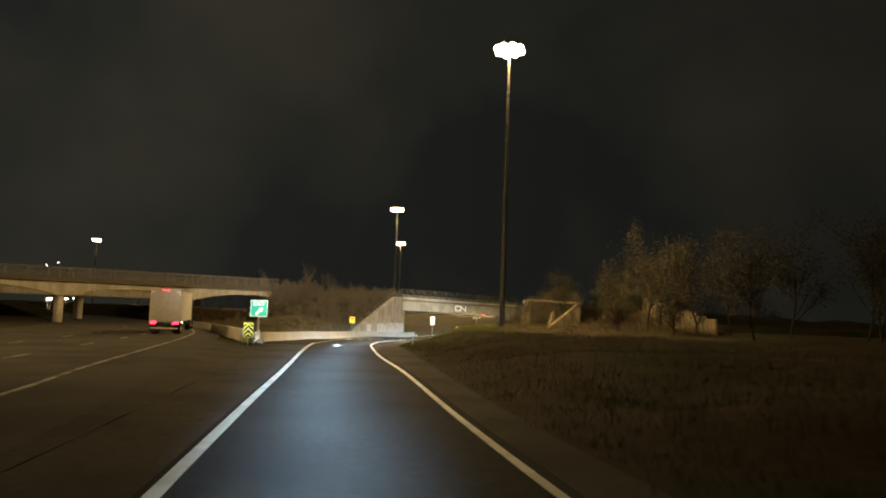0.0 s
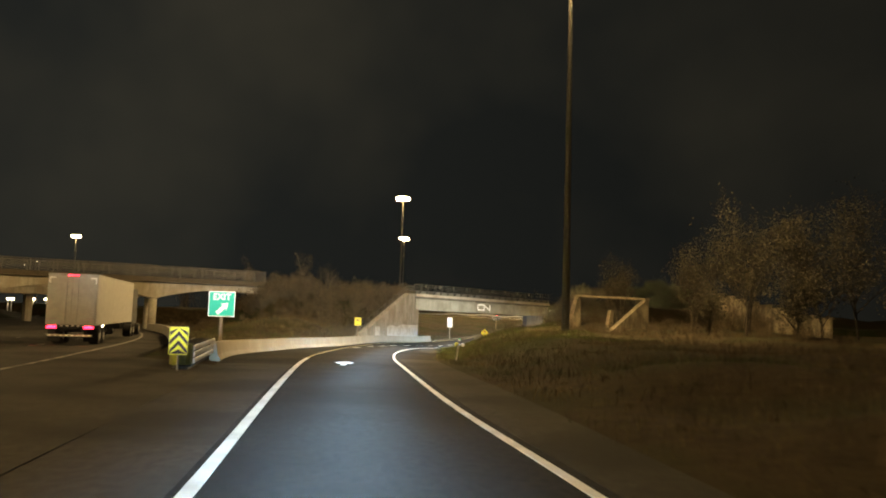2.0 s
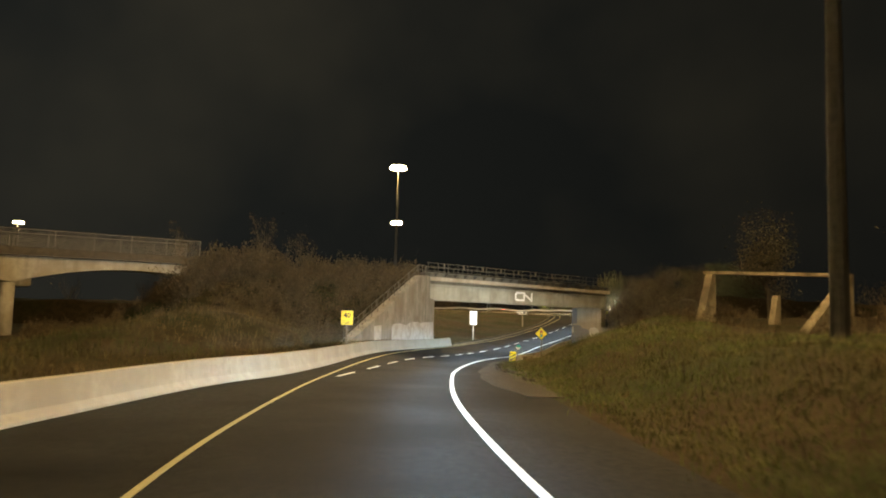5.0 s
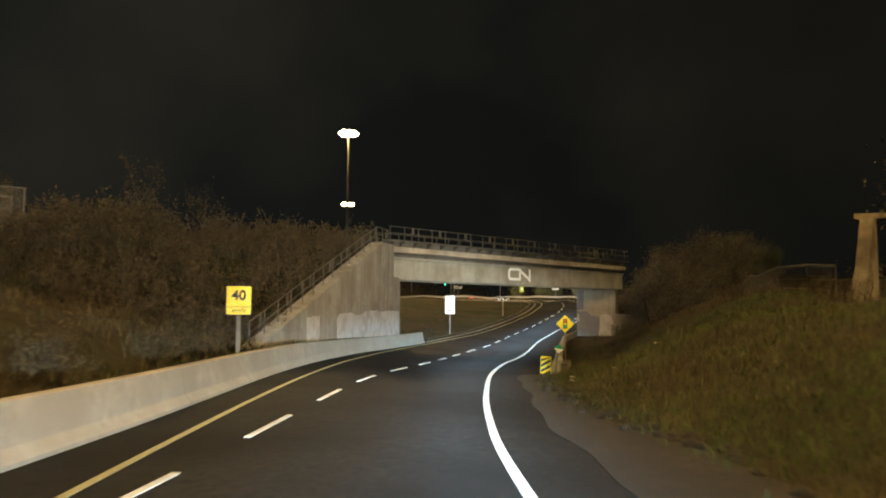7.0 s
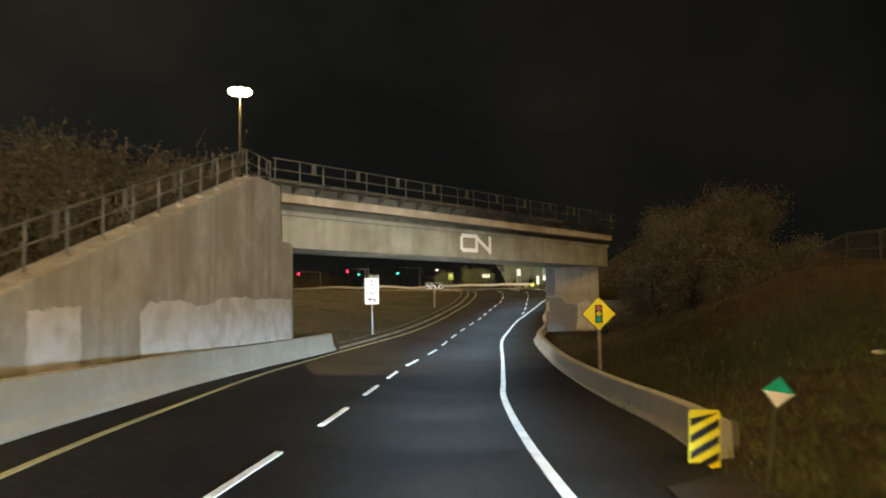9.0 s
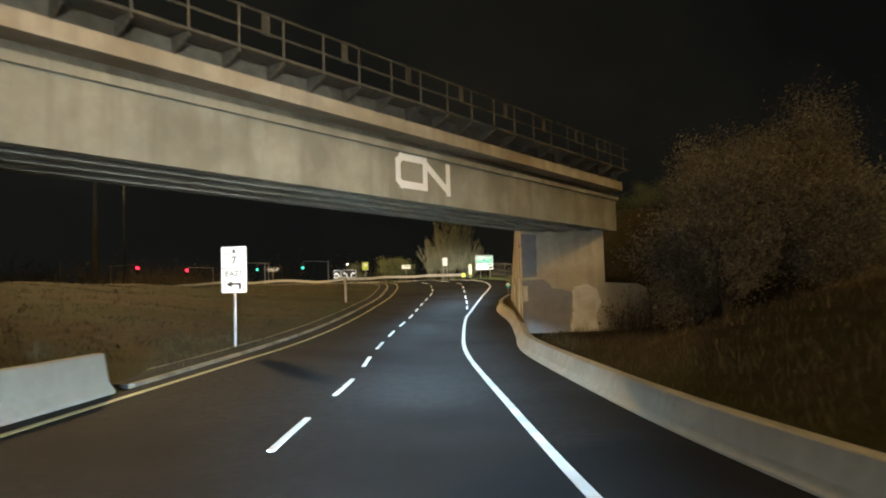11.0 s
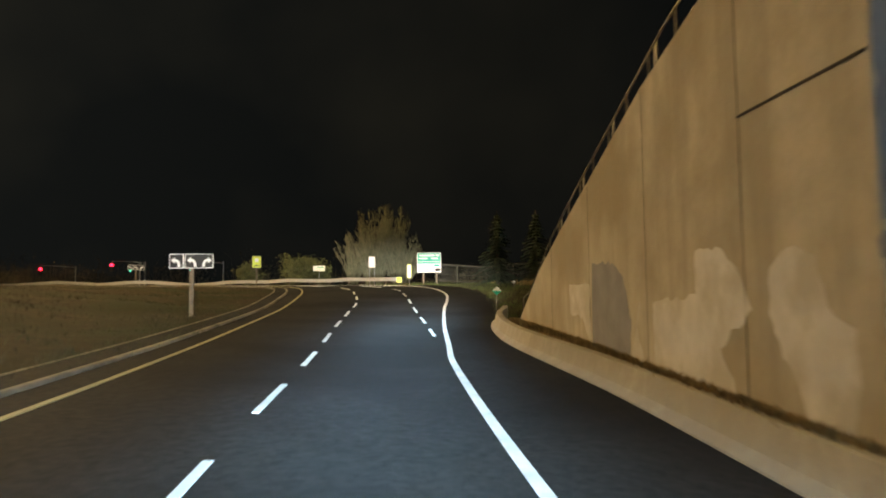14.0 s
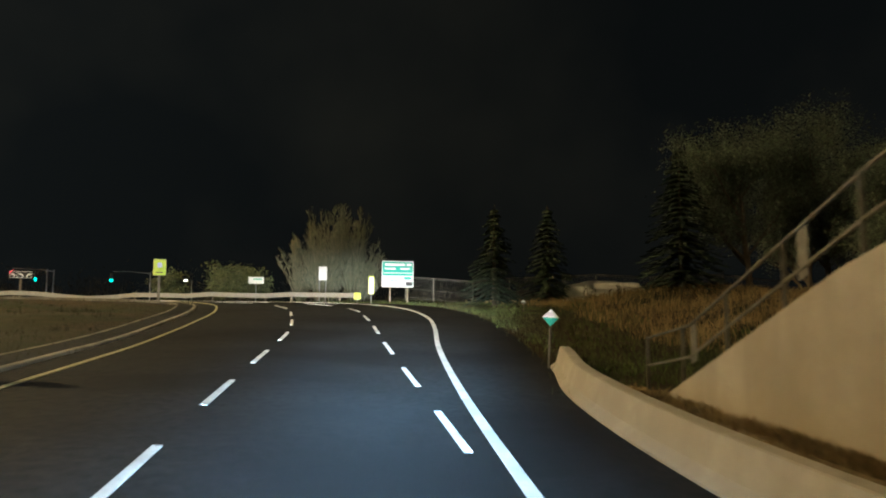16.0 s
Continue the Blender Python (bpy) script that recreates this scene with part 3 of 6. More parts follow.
def road_arrow():
    """A straight-on arrow painted on the ramp."""
    outline = [(-0.12, 0), (0.12, 0), (0.12, 2.0), (0.45, 2.0), (0, 3.4), (-0.45, 2.0), (-0.12, 2.0)]
    bm = bmesh.new()
    cx, cy, yaw = -6.55, 57.5, radians(7)
    vs = []
    for u, v in outline:
        x, y = cx + u * math.cos(yaw) - v * math.sin(yaw), cy + u * math.sin(yaw) + v * math.cos(yaw)
        vs.append(bm.verts.new((x, y, float(road_z(x, y)[0]) + 0.016)))
    face = bm.faces.new(vs)
    lower = bmesh.ops.extrude_face_region(bm, geom=[face])
    for v in lower["geom"]:
        if isinstance(v, bmesh.types.BMVert):
            v.co.z -= 0.03
    bmesh.ops.recalc_face_normals(bm, faces=bm.faces)
    tagged(part("lane_arrow", bm, PAINT), "white straight arrow painted on the ramp", "road marking", kind="structure")


road_arrow()


def sweep(name, poly, profile, height, mat, parent=None, step=None):
    """A cross-section (offset to the right, height) carried along a plan line."""
    p = poly[:, :2]
    way = np.gradient(p, axis=0)
    way /= np.linalg.norm(way, axis=1)[:, None]
    side = np.c_[way[:, 1], -way[:, 0]]
    base = height(p[:, 0], p[:, 1])
    k = len(profile)
    verts = [(*(p[i] + o * side[i]), base[i] + h) for i in range(len(p)) for o, h in profile]
    faces = [(i * k + j, i * k + (j + 1) % k, (i + 1) * k + (j + 1) % k, (i + 1) * k + j) for i in range(len(p) - 1) for j in range(k)]
    faces += [tuple(range(k))[::-1], tuple((len(p) - 1) * k + j for j in range(k))]
    return soup(name, verts, faces, mat, parent)


JERSEY_L = [(0.0, -0.2), (0.0, 0.08), (-0.14, 0.30), (-0.24, 1.02), (-0.27, 1.05), (-0.47, 1.05), (-0.5, 1.02), (-0.52, -0.2)]
JERSEY_L = [(o, h * 0.83) for o, h in JERSEY_L]
JERSEY_R = [(-o, h * 0.62) for o, h in JERSEY_L][::-1]


def barrier(line, profile, height, label, piece=13.0):
    """A barrier cast in lengths, with open joints between them."""
    s = np.r_[0, np.cumsum(np.linalg.norm(np.diff(line[:, :2], axis=0), axis=1))]
    t = root("concrete_barrier", pose(0, 0, 0), label, "barrier")
    count = int(s[-1] / piece)
    for k in range(count):
        at = np.linspace(k * s[-1] / count + 0.006, (k + 1) * s[-1] / count - 0.006, 14)
        ob = sweep("barrier_length", np.stack([np.interp(at, s, line[:, j]) for j in (0, 1)], 1), profile, height, BARRIER, t)
    return t


bar_l = cut(LEFT_BASE, 58.0, 145.6)
barrier(bar_l, JERSEY_L, road_z, "long pale concrete safety barrier along the inner edge")
bar_r = cut(RIGHT_BASE, 117.2, 188.6)
barrier(bar_r, JERSEY_R, road_z, "long pale concrete safety barrier under the bridge wall")
bar_h = curve([(-14.35, 59.2), (-17.0, 65.5), (-21.0, 74.5), *[tuple(p) for p in HW_R[(HW_R[:, 1] > 84) & (HW_R[:, 1] < 122)][::6]]])
barrier(bar_h, JERSEY_L, lambda x, y: highway_z(y), "concrete barrier along the highway towards the bridge pier")
KERB = [(-0.02, -0.1), (-0.03, 0.05), (-0.06, 0.075), (-0.19, 0.075), (-0.19, -0.1)]
kerb_line = LEFT_BASE[(LEFT_BASE[:, 1] > 145.5) | (LEFT_BASE[:, 0] < -30)]
tagged(sweep("kerb", kerb_line, KERB, road_z, KERB_FACE), "concrete kerb beside the grass island", "kerb", kind="structure")
APRON = [(-0.20, -0.1), (-0.20, 0.06), (-1.0, 0.085), (-1.0, -0.1)]
tagged(sweep("kerb_apron", kerb_line, APRON, road_z, ASPHALT), "dark asphalt strip behind the kerb", "kerb", kind="structure")
EDGING = [(-1.01, -0.1), (-1.01, 0.10), (-1.12, 0.10), (-1.12, -0.1)]
tagged(sweep("edging", kerb_line, EDGING, road_z, KERB_AND_SHADE), "dark concrete edging between the paved strip and the grass", "kerb", kind="structure")
path_line = curve([(-2.4, 232.4), (0.3, 237.4), (3.0, 242.2)], 0.5)
tagged(sweep("concrete_path", path_line, [(0.7, -0.3), (0.7, 0.10), (-0.7, 0.10), (-0.7, -0.3)], ground_z, KERB_FACE), "short pale concrete path across the grass island", "path", kind="structure")


# ---- the railway bridge over the ramp ----
def rail_point(s, off, z):
    x, y = along_rail(s, off)
    return (x, y, z)


def rail_box(bm, s0, s1, o0, o1, z0, z1):
    """A box along the railway; its heights may fall by 0.013 a metre to the right."""
    c = [(s0, o0), (s1, o0), (s1, o1), (s0, o1)]
    low = [bm.verts.new(rail_point(s, o, z0 - 0.012 * s)) for s, o in c]
    high = [bm.verts.new(rail_point(s, o, z1 - 0.020 * s)) for s, o in c]
    bm.faces.new(low[::-1])
    bm.faces.new(high)
    for k in range(4):
        bm.faces.new((low[k], low[(k + 1) % 4], high[(k + 1) % 4], high[k]))
    bmesh.ops.recalc_face_normals(bm, faces=bm.faces)
    return bm


def build_bridge():
    b = root("railway_bridge", pose(*along_rail(0), 0), "single-track railway bridge of grey concrete girders", "bridge")
    inv = b.matrix_world.inverted()

    def add(name, bm, mat, parent=b, label=""):
        bmesh.ops.transform(bm, matrix=inv, verts=bm.verts)
        return part(name, bm, mat, parent, label)

    def fascia(name, mat, o0, o1, z0, z1, fall0=0.0125, fall1=0.020, s0=-0.3, s1=28.4):
        bm = bmesh.new()
        c = [(s0, o0), (s1, o0), (s1, o1), (s0, o1)]
        low = [bm.verts.new(rail_point(s, o, z0 - fall0 * s)) for s, o in c]
        high = [bm.verts.new(rail_point(s, o, z1 - fall1 * s)) for s, o in c]
        bm.faces.new(low[::-1])
        bm.faces.new(high)
        for k in range(4):
            bm.faces.new((low[k], low[(k + 1) % 4], high[(k + 1) % 4], high[k]))
        bmesh.ops.recalc_face_normals(bm, faces=bm.faces)
        return add(name, bm, mat)

    for o in (0.0, -0.92, -1.84, -2.76):
        fascia("girder", GIRDER, o, o - 0.42, 3.28, 4.84, 0.0125, 0.016, -0.2, 28.3)
    for k in range(11):
        for o in (-0.42, -1.34, -2.26):
            s = 0.9 + 2.6 * k
            fascia("diaphragm", OLD_CONCRETE, o, o - 0.50, 3.62, 4.80, 0.0125, 0.016, s, s + 0.25)
    # girder flange; recess and walkway wall coloured darker for overhang shade; rough ballast kerb
    fascia("girder_flange", GIRDER, 0.10, -3.28, 4.85, 5.07, 0.016, 0.018)
    fascia("deck_slab", KERB_AND_SHADE, -0.40, -2.80, 5.07, 5.43, 0.018, 0.020)
    fascia("ballast_kerb", OLD_CONCRETE, 0.30, -3.46, 5.44, 5.85, 0.020, 0.020, -0.4, 28.5)
    fascia("walkway_wall", KERB_AND_SHADE, 0.10, -3.26, 5.85, 6.26, 0.020, 0.020)
    fascia("ballast", BALLAST, -0.1, -3.1, 6.26, 6.42, 0.020, 0.020)
    for o0, o1 in ((0.12, 0.82), (-3.28, -3.98)):
        fascia("walkway", RAIL_STEEL, o0, o1, 6.28, 6.35, 0.020, 0.020, -1.3, 28.4)
    # railing: bracket, post and hanging plates on either side
    for o, foot in ((0.76, 0.12), (-3.92, -3.28)):
        for k in range(22):
            s = -1.07 + k * 1.37
            z = 6.35 - 0.02 * s
            bm = bmesh.new()
            tube(bm, [rail_point(s, o, z - 0.06), rail_point(s, o, z + 1.02)], 0.034, 5)
            add("rail_post", bm, RAIL_STEEL)
            bm = bmesh.new()
            v = [bm.verts.new(rail_point(s + ds, q, h)) for ds in (-0.04, 0.04) for q, h in ((foot, z - 0.48), (foot, z - 0.07), (o, z - 0.07), (o, z - 0.16))]
            for f in ((0, 1, 2, 3), (7, 6, 5, 4), (0, 4, 5, 1), (1, 5, 6, 2), (2, 6, 7, 3), (3, 7, 4, 0)):
                bm.faces.new([v[i] for i in f])
            bmesh.ops.recalc_face_normals(bm, faces=bm.faces)
            add("bracket", bm, RAIL_STEEL)
        for h in (0.50, 1.01):
            bm = bmesh.new()
            tube(bm, [rail_point(-1.2, o, 6.374 + h), rail_point(28.3, o, 6.35 + h - 0.566)], 0.03, 5)
            add("handrail", bm, RAIL_STEEL)
    for k in range(10):
        s = 1.02 + k * 2.74
        fascia("railing_panel", RAIL_STEEL, 0.73, 0.71, 6.82, 7.35, 0.020, 0.020, s, s + 0.24)
    # painted mark on the near girder: one white ribbon of plain strokes
    strokes = [((12.50, 4.50), (13.40, 4.50)), ((12.36, 4.38), (12.48, 4.49)), ((12.32, 4.32), (12.32, 3.80)), ((12.36, 3.72), (12.48, 3.63)), ((12.50, 3.62), (13.50, 3.62)), ((13.66, 3.62), (13.66, 4.5)),
               ((13.62, 4.44), (14.85, 3.62)), ((14.9, 3.55), (14.9, 4.42))]
    bm = bmesh.new()
    for (s0, z0), (s1, z1) in strokes:
        d = Vector((s1 - s0, z1 - z0)).normalized() * 0.12
        px, pz = -d.y, d.x
        c = [(s0 - d.x + px, z0 - d.y + pz), (s1 + d.x + px, z1 + d.y + pz), (s1 + d.x - px, z1 + d.y - pz), (s0 - d.x - px, z0 - d.y - pz)]
        f = [bm.verts.new(rail_point(s, 0.006, z)) for s, z in c]
        g = [bm.verts.new(rail_point(s, -0.004, z)) for s, z in c]
        bm.faces.new(f)
        for k in range(4):
            bm.faces.new((f[k], g[k], g[(k + 1) % 4], f[(k + 1) % 4]))
    bmesh.ops.recalc_face_normals(bm, faces=bm.faces)
    add("painted_mark", bm, SIGN_WHITE, label="white angular painted railway mark")


build_bridge()


def wall_line(a, b, u):
    return (a[0] + (b[0] - a[0]) * u, a[1] + (b[1] - a[1]) * u)


def wall_side(name, a, b, tops, thick, base, mat, out):
    """A retaining wall from a to b in plan: tops are (share of the length, height)."""
    d = Vector((b[0] - a[0], b[1] - a[1])).normalized()
    n = Vector((d.y, -d.x)) * (1 if out == "right" else -1)
    bm = bmesh.new()
    front_low = [bm.verts.new((*wall_line(a, b, u), base)) for u, _ in tops]
    front_top = [bm.verts.new((*wall_line(a, b, u), z)) for u, z in tops]
    back_low = [bm.verts.new((v.co.x + n.x * thick, v.co.y + n.y * thick, base)) for v in front_low]
    back_top = [bm.verts.new((v.co.x + n.x * thick, v.co.y + n.y * thick, v.co.z)) for v in front_top]
    for k in range(len(tops) - 1):
        bm.faces.new((front_low[k], front_low[k + 1], front_top[k + 1], front_top[k]))
        bm.faces.new((back_low[k], back_low[k + 1], back_top[k + 1], back_top[k]))
        bm.faces.new((front_top[k], front_top[k + 1], back_top[k + 1], back_top[k]))
        bm.faces.new((front_low[k], front_low[k + 1], back_low[k + 1], back_low[k]))
    for k in (0, -1):
        bm.faces.new((front_low[k], front_top[k], back_top[k], back_low[k]))
    bmesh.ops.recalc_face_normals(bm, faces=bm.faces)
    return part(name, bm, mat)


def wall_shape(wall, a, b, outline, mat, proud, ragged=0.06, seed=1):
    """A patch of overpaint with a given outline (share of the length, height) and a brushed, ragged rim."""
    d = Vector((b[0] - a[0], b[1] - a[1]))
    length = d.length
    n = Vector((d.y, -d.x)).normalized() * proud
    rng = random.Random(seed)
    rim = []
    for (u0, z0), (u1, z1) in zip(outline, outline[1:] + outline[:1]):
        count = max(2, int(math.hypot((u1 - u0) * length, z1 - z0) / 0.14))
        for k in range(count):
            q = k / count
            rim.append((u0 + (u1 - u0) * q + rng.gauss(0, ragged * 0.5) / length, z0 + (z1 - z0) * q + rng.gauss(0, ragged * 0.5)))
    bm = bmesh.new()
    vs = [bm.verts.new((wall_line(a, b, u)[0] + n.x, wall_line(a, b, u)[1] + n.y, z)) for u, z in rim]
    ws = [bm.verts.new((wall_line(a, b, u)[0] - n.x, wall_line(a, b, u)[1] - n.y, z)) for u, z in rim]
    bm.faces.new(vs)
    m = len(vs)
    for k in range(m):
        bm.faces.new((vs[k], ws[k], ws[(k + 1) % m], vs[(k + 1) % m]))
    bmesh.ops.recalc_face_normals(bm, faces=bm.faces)
    bmesh.ops.triangulate(bm, faces=[f for f in bm.faces if len(f.verts) > 4])
    return part("overpaint", bm, mat, wall)


def wall_joint(wall, a, b, u0, z0, u1, z1, width, proud):
    """A dark raised seam between two pours of concrete."""
    d = Vector((b[0] - a[0], b[1] - a[1])).normalized()
    n = Vector((d.y, -d.x, 0)) * proud
    p, q = Vector((*wall_line(a, b, u0), z0)) + n, Vector((*wall_line(a, b, u1), z1)) + n
    part("pour_joint", tube(bmesh.new(), [p, q], width, 4), JOINT, wall)


def wall_railing(wall, a, b, tops, inset, spacing=1.5):
    """Posts and two rails along the top of a wing wall."""
    d = Vector((b[0] - a[0], b[1] - a[1]))
    length = d.length
    d.normalize()
    n = Vector((d.y, -d.x)) * inset
    us, zs = [t[0] for t in tops], [t[1] for t in tops]

    def at(u, h):
        x, y = wall_line(a, b, u)
        return (x + n.x, y + n.y, float(np.interp(u, us, zs)) + h)

    count = int(length / spacing)
    for k in range(count + 1):
        u = k / count
        bm = bmesh.new()
        tube(bm, [at(u, -0.1), at(u, 1.15)], 0.035, 5)
        part("rail_post", bm, RAIL_STEEL, wall)
        part("rail_footing", cube(-0.12, -0.10, -0.08, 0.12, 0.10, 0.05, 0.015), OLD_CONCRETE, wall).matrix_local = pose(*at(u, 0), 0, 0, math.degrees(math.atan2(d.y, d.x)))
        if k < count and k % 2 == 0:
            bm = bmesh.new()
            c = [at(u + 0.66 / count, 0.50), at(u + 0.80 / count, 0.50), at(u + 0.80 / count, 1.09), at(u + 0.66 / count, 1.09)]
            f = [bm.verts.new(p) for p in c]
            g = [bm.verts.new(Vector(p) + Vector((n.x, n.y, 0)).normalized() * 0.02) for p in c]
            bm.faces.new(f)
            bm.faces.new(g[::-1])
            for j in range(4):
                bm.faces.new((f[j], g[j], g[(j + 1) % 4], f[(j + 1) % 4]))
            part("railing_panel", bm, RAIL_STEEL, wall)
    for h in (0.62, 1.12):
        bm = bmesh.new()
        tube(bm, [at(u, h) for u in us], 0.026, 5)
        part("handrail", bm, RAIL_STEEL, wall)


WL_A, WL_B = (-14.34, 117.5), (-8.34, 141.8)
WL_TOPS = [(0.0, -0.60), (0.30, 1.78), (0.80, 5.70), (0.922, 5.75), (0.9225, 3.36), (1.0, 3.36)]
wing_l = tagged(wall_side("wing_wall", WL_A, WL_B, WL_TOPS, 0.9, -3.2, CONCRETE, "left"), "sloping grey concrete wing wall with whitewashed patches", "retaining wall")
for k, outline in enumerate(([(0.225, -1.3), (0.225, 0.62), (0.30, 0.70), (0.302, -1.3)],
                             [(0.415, -1.3), (0.412, 0.45), (0.43, 0.72), (0.52, 0.80), (0.56, 0.62), (0.60, 0.66), (0.64, 0.86), (0.74, 0.90), (0.78, 0.78), (0.90, 0.84), (0.985, 0.80), (0.985, -1.3)])):
    wall_shape(wing_l, WL_A, WL_B, outline, PATCH, 0.006, 0.05, 31 + k)
for u, z in ((0.36, 2.1), (0.62, 4.1), (0.86, 5.6)):
    wall_joint(wing_l, WL_A, WL_B, u, -1.3, u, z, 0.006, 0.003)
wall_railing(wing_l, WL_A, wall_line(WL_A, WL_B, 0.92), [(0.0, -0.60), (0.326, 1.78), (0.869, 5.70), (1.0, 5.75)], -0.45)
bm = prism(bmesh.new(), [(-8.34, 141.82), (-8.85, 143.6), (-13.6, 144.5), (-13.4, 142.2)], -3.2, 3.3)
tagged(part("bridge_abutment", bm, CONCRETE), "grey concrete abutment block carrying the girders", "abutment")
WR_A, WR_B = (9.95, 160.9), (17.75, 181.8)
WR_TOPS = [(0.0, 4.95), (0.07, 4.9), (0.30, 4.05), (0.64, 2.15), (0.80, 1.16), (1.0, -0.52)]
wing_r = tagged(wall_side("wing_wall", WR_A, WR_B, WR_TOPS, 0.9, -3.0, OLD_CONCRETE, "right"), "tall sloping weathered concrete wing wall with overpainted patches", "retaining wall")
BLOTS = [([(0.589, 0.56), (0.492, 0.58), (0.488, -0.95), (0.505, -0.6), (0.525, -0.25), (0.588, -0.2)], PATCH),
         ([(0.478, 1.0), (0.40, 0.93), (0.365, 0.6), (0.345, -0.3), (0.352, -1.2), (0.482, -1.2)], GREY_PATCH),
         ([(0.350, -1.2), (0.318, 0.1), (0.328, -0.4), (0.31, -1.2)], PATCH),
         ([(0.285, 0.08), (0.215, 0.12), (0.197, 0.2), (0.196, 0.78), (0.175, 0.86), (0.155, 0.80), (0.134, 0.48), (0.116, -0.05), (0.134, -0.32), (0.160, -0.6), (0.15, -0.85), (0.137, -1.3), (0.285, -1.3)], PATCH),
         ([(0.094, 0.43), (0.082, 0.62), (0.065, 0.66), (0.05, 0.5), (0.04, -0.02), (0.020, -0.28), (0.018, -0.8), (0.030, -1.6), (0.056, -1.5), (0.068, -0.9), (0.087, -0.45), (0.096, -0.08)], PATCH)]
for k, (outline, m) in enumerate(BLOTS):
    wall_shape(wing_r, WR_A, WR_B, outline, m, -0.006, 0.05, 3 + k)
wall_joint(wing_r, WR_A, WR_B, 0.124, -1.6, 0.124, 4.6, 0.008, -0.003)
wall_joint(wing_r, WR_A, WR_B, 0.124, 2.46, 0.002, 2.40, 0.022, -0.010)
wall_joint(wing_r, WR_A, WR_B, 0.300, -1.4, 0.300, 4.0, 0.006, -0.003)
wall_joint(wing_r, WR_A, WR_B, 0.490, -1.3, 0.490, 2.9, 0.006, -0.003)
wall_joint(wing_r, WR_A, WR_B, 0.70, -1.0, 0.70, 1.75, 0.006, -0.003)
wall_railing(wing_r, WR_A, wall_line(WR_A, WR_B, 1.08), [(u / 1.08, z) for u, z in WR_TOPS] + [(1.0, -0.75)], 0.45)
bm = prism(bmesh.new(), [(9.95, 160.88), (13.6, 159.4), (14.8, 162.4), (11.1, 163.8)], -3.0, 3.0)
abut_r = tagged(part("bridge_abutment", bm, OLD_CONCRETE), "weathered concrete abutment with a grey overpainted patch", "abutment")
AB_A, AB_B = (9.95, 160.88), (13.6, 159.4)
wall_shape(abut_r, AB_A, AB_B, [(0.0, 0.66), (0.256, 0.70), (0.33, 0.42), (0.345, 0.26), (0.52, 0.12), (0.595, 0.02), (0.588, -0.68), (0.54, -2.1), (0.0, -2.1), (0.0, -0.37), (0.067, -0.35), (0.06, 0.40), (0.0, 0.44)], GREY_PATCH, 0.006, 0.04, 21)
wall_shape(abut_r, AB_A, AB_B, [(0.004, 0.78), (0.18, 0.84), (0.185, 2.85), (0.004, 2.92)], GREY_PATCH, 0.004, 0.02, 22)
wall_shape(abut_r, AB_A, AB_B, [(0.602, 0.30), (0.78, 0.36), (0.90, 0.20), (0.94, -0.5), (0.88, -1.2), (0.90, -2.1), (0.56, -2.1), (0.60, -0.7)], PATCH, 0.006, 0.07, 23)
wall_shape(abut_r, AB_A, AB_B, [(0.002, 0.42), (0.05, 0.38), (0.062, -0.33), (0.002, -0.34)], PATCH, 0.003, 0.03, 24)
AB_C = (15.45, 158.65)
near_wing = tagged(wall_side("wing_wall", AB_B, AB_C, [(0.0, 0.45), (0.75, 0.35), (1.0, 0.12)], 0.5, -3.0, OLD_CONCRETE, "left"), "short low weathered wing wall running into the bank", "retaining wall")


# ---- the railway bridge over the highway ----
def soffit(s):
    """Underside of the haunched deck: deep over the piers, thin between them."""
    d = min(abs(s - p) for p in (-22, -41, -60, -79, -98, -117))
    return 3.45 + 1.45 * (1 - (1 - d / 9.5) ** 2)


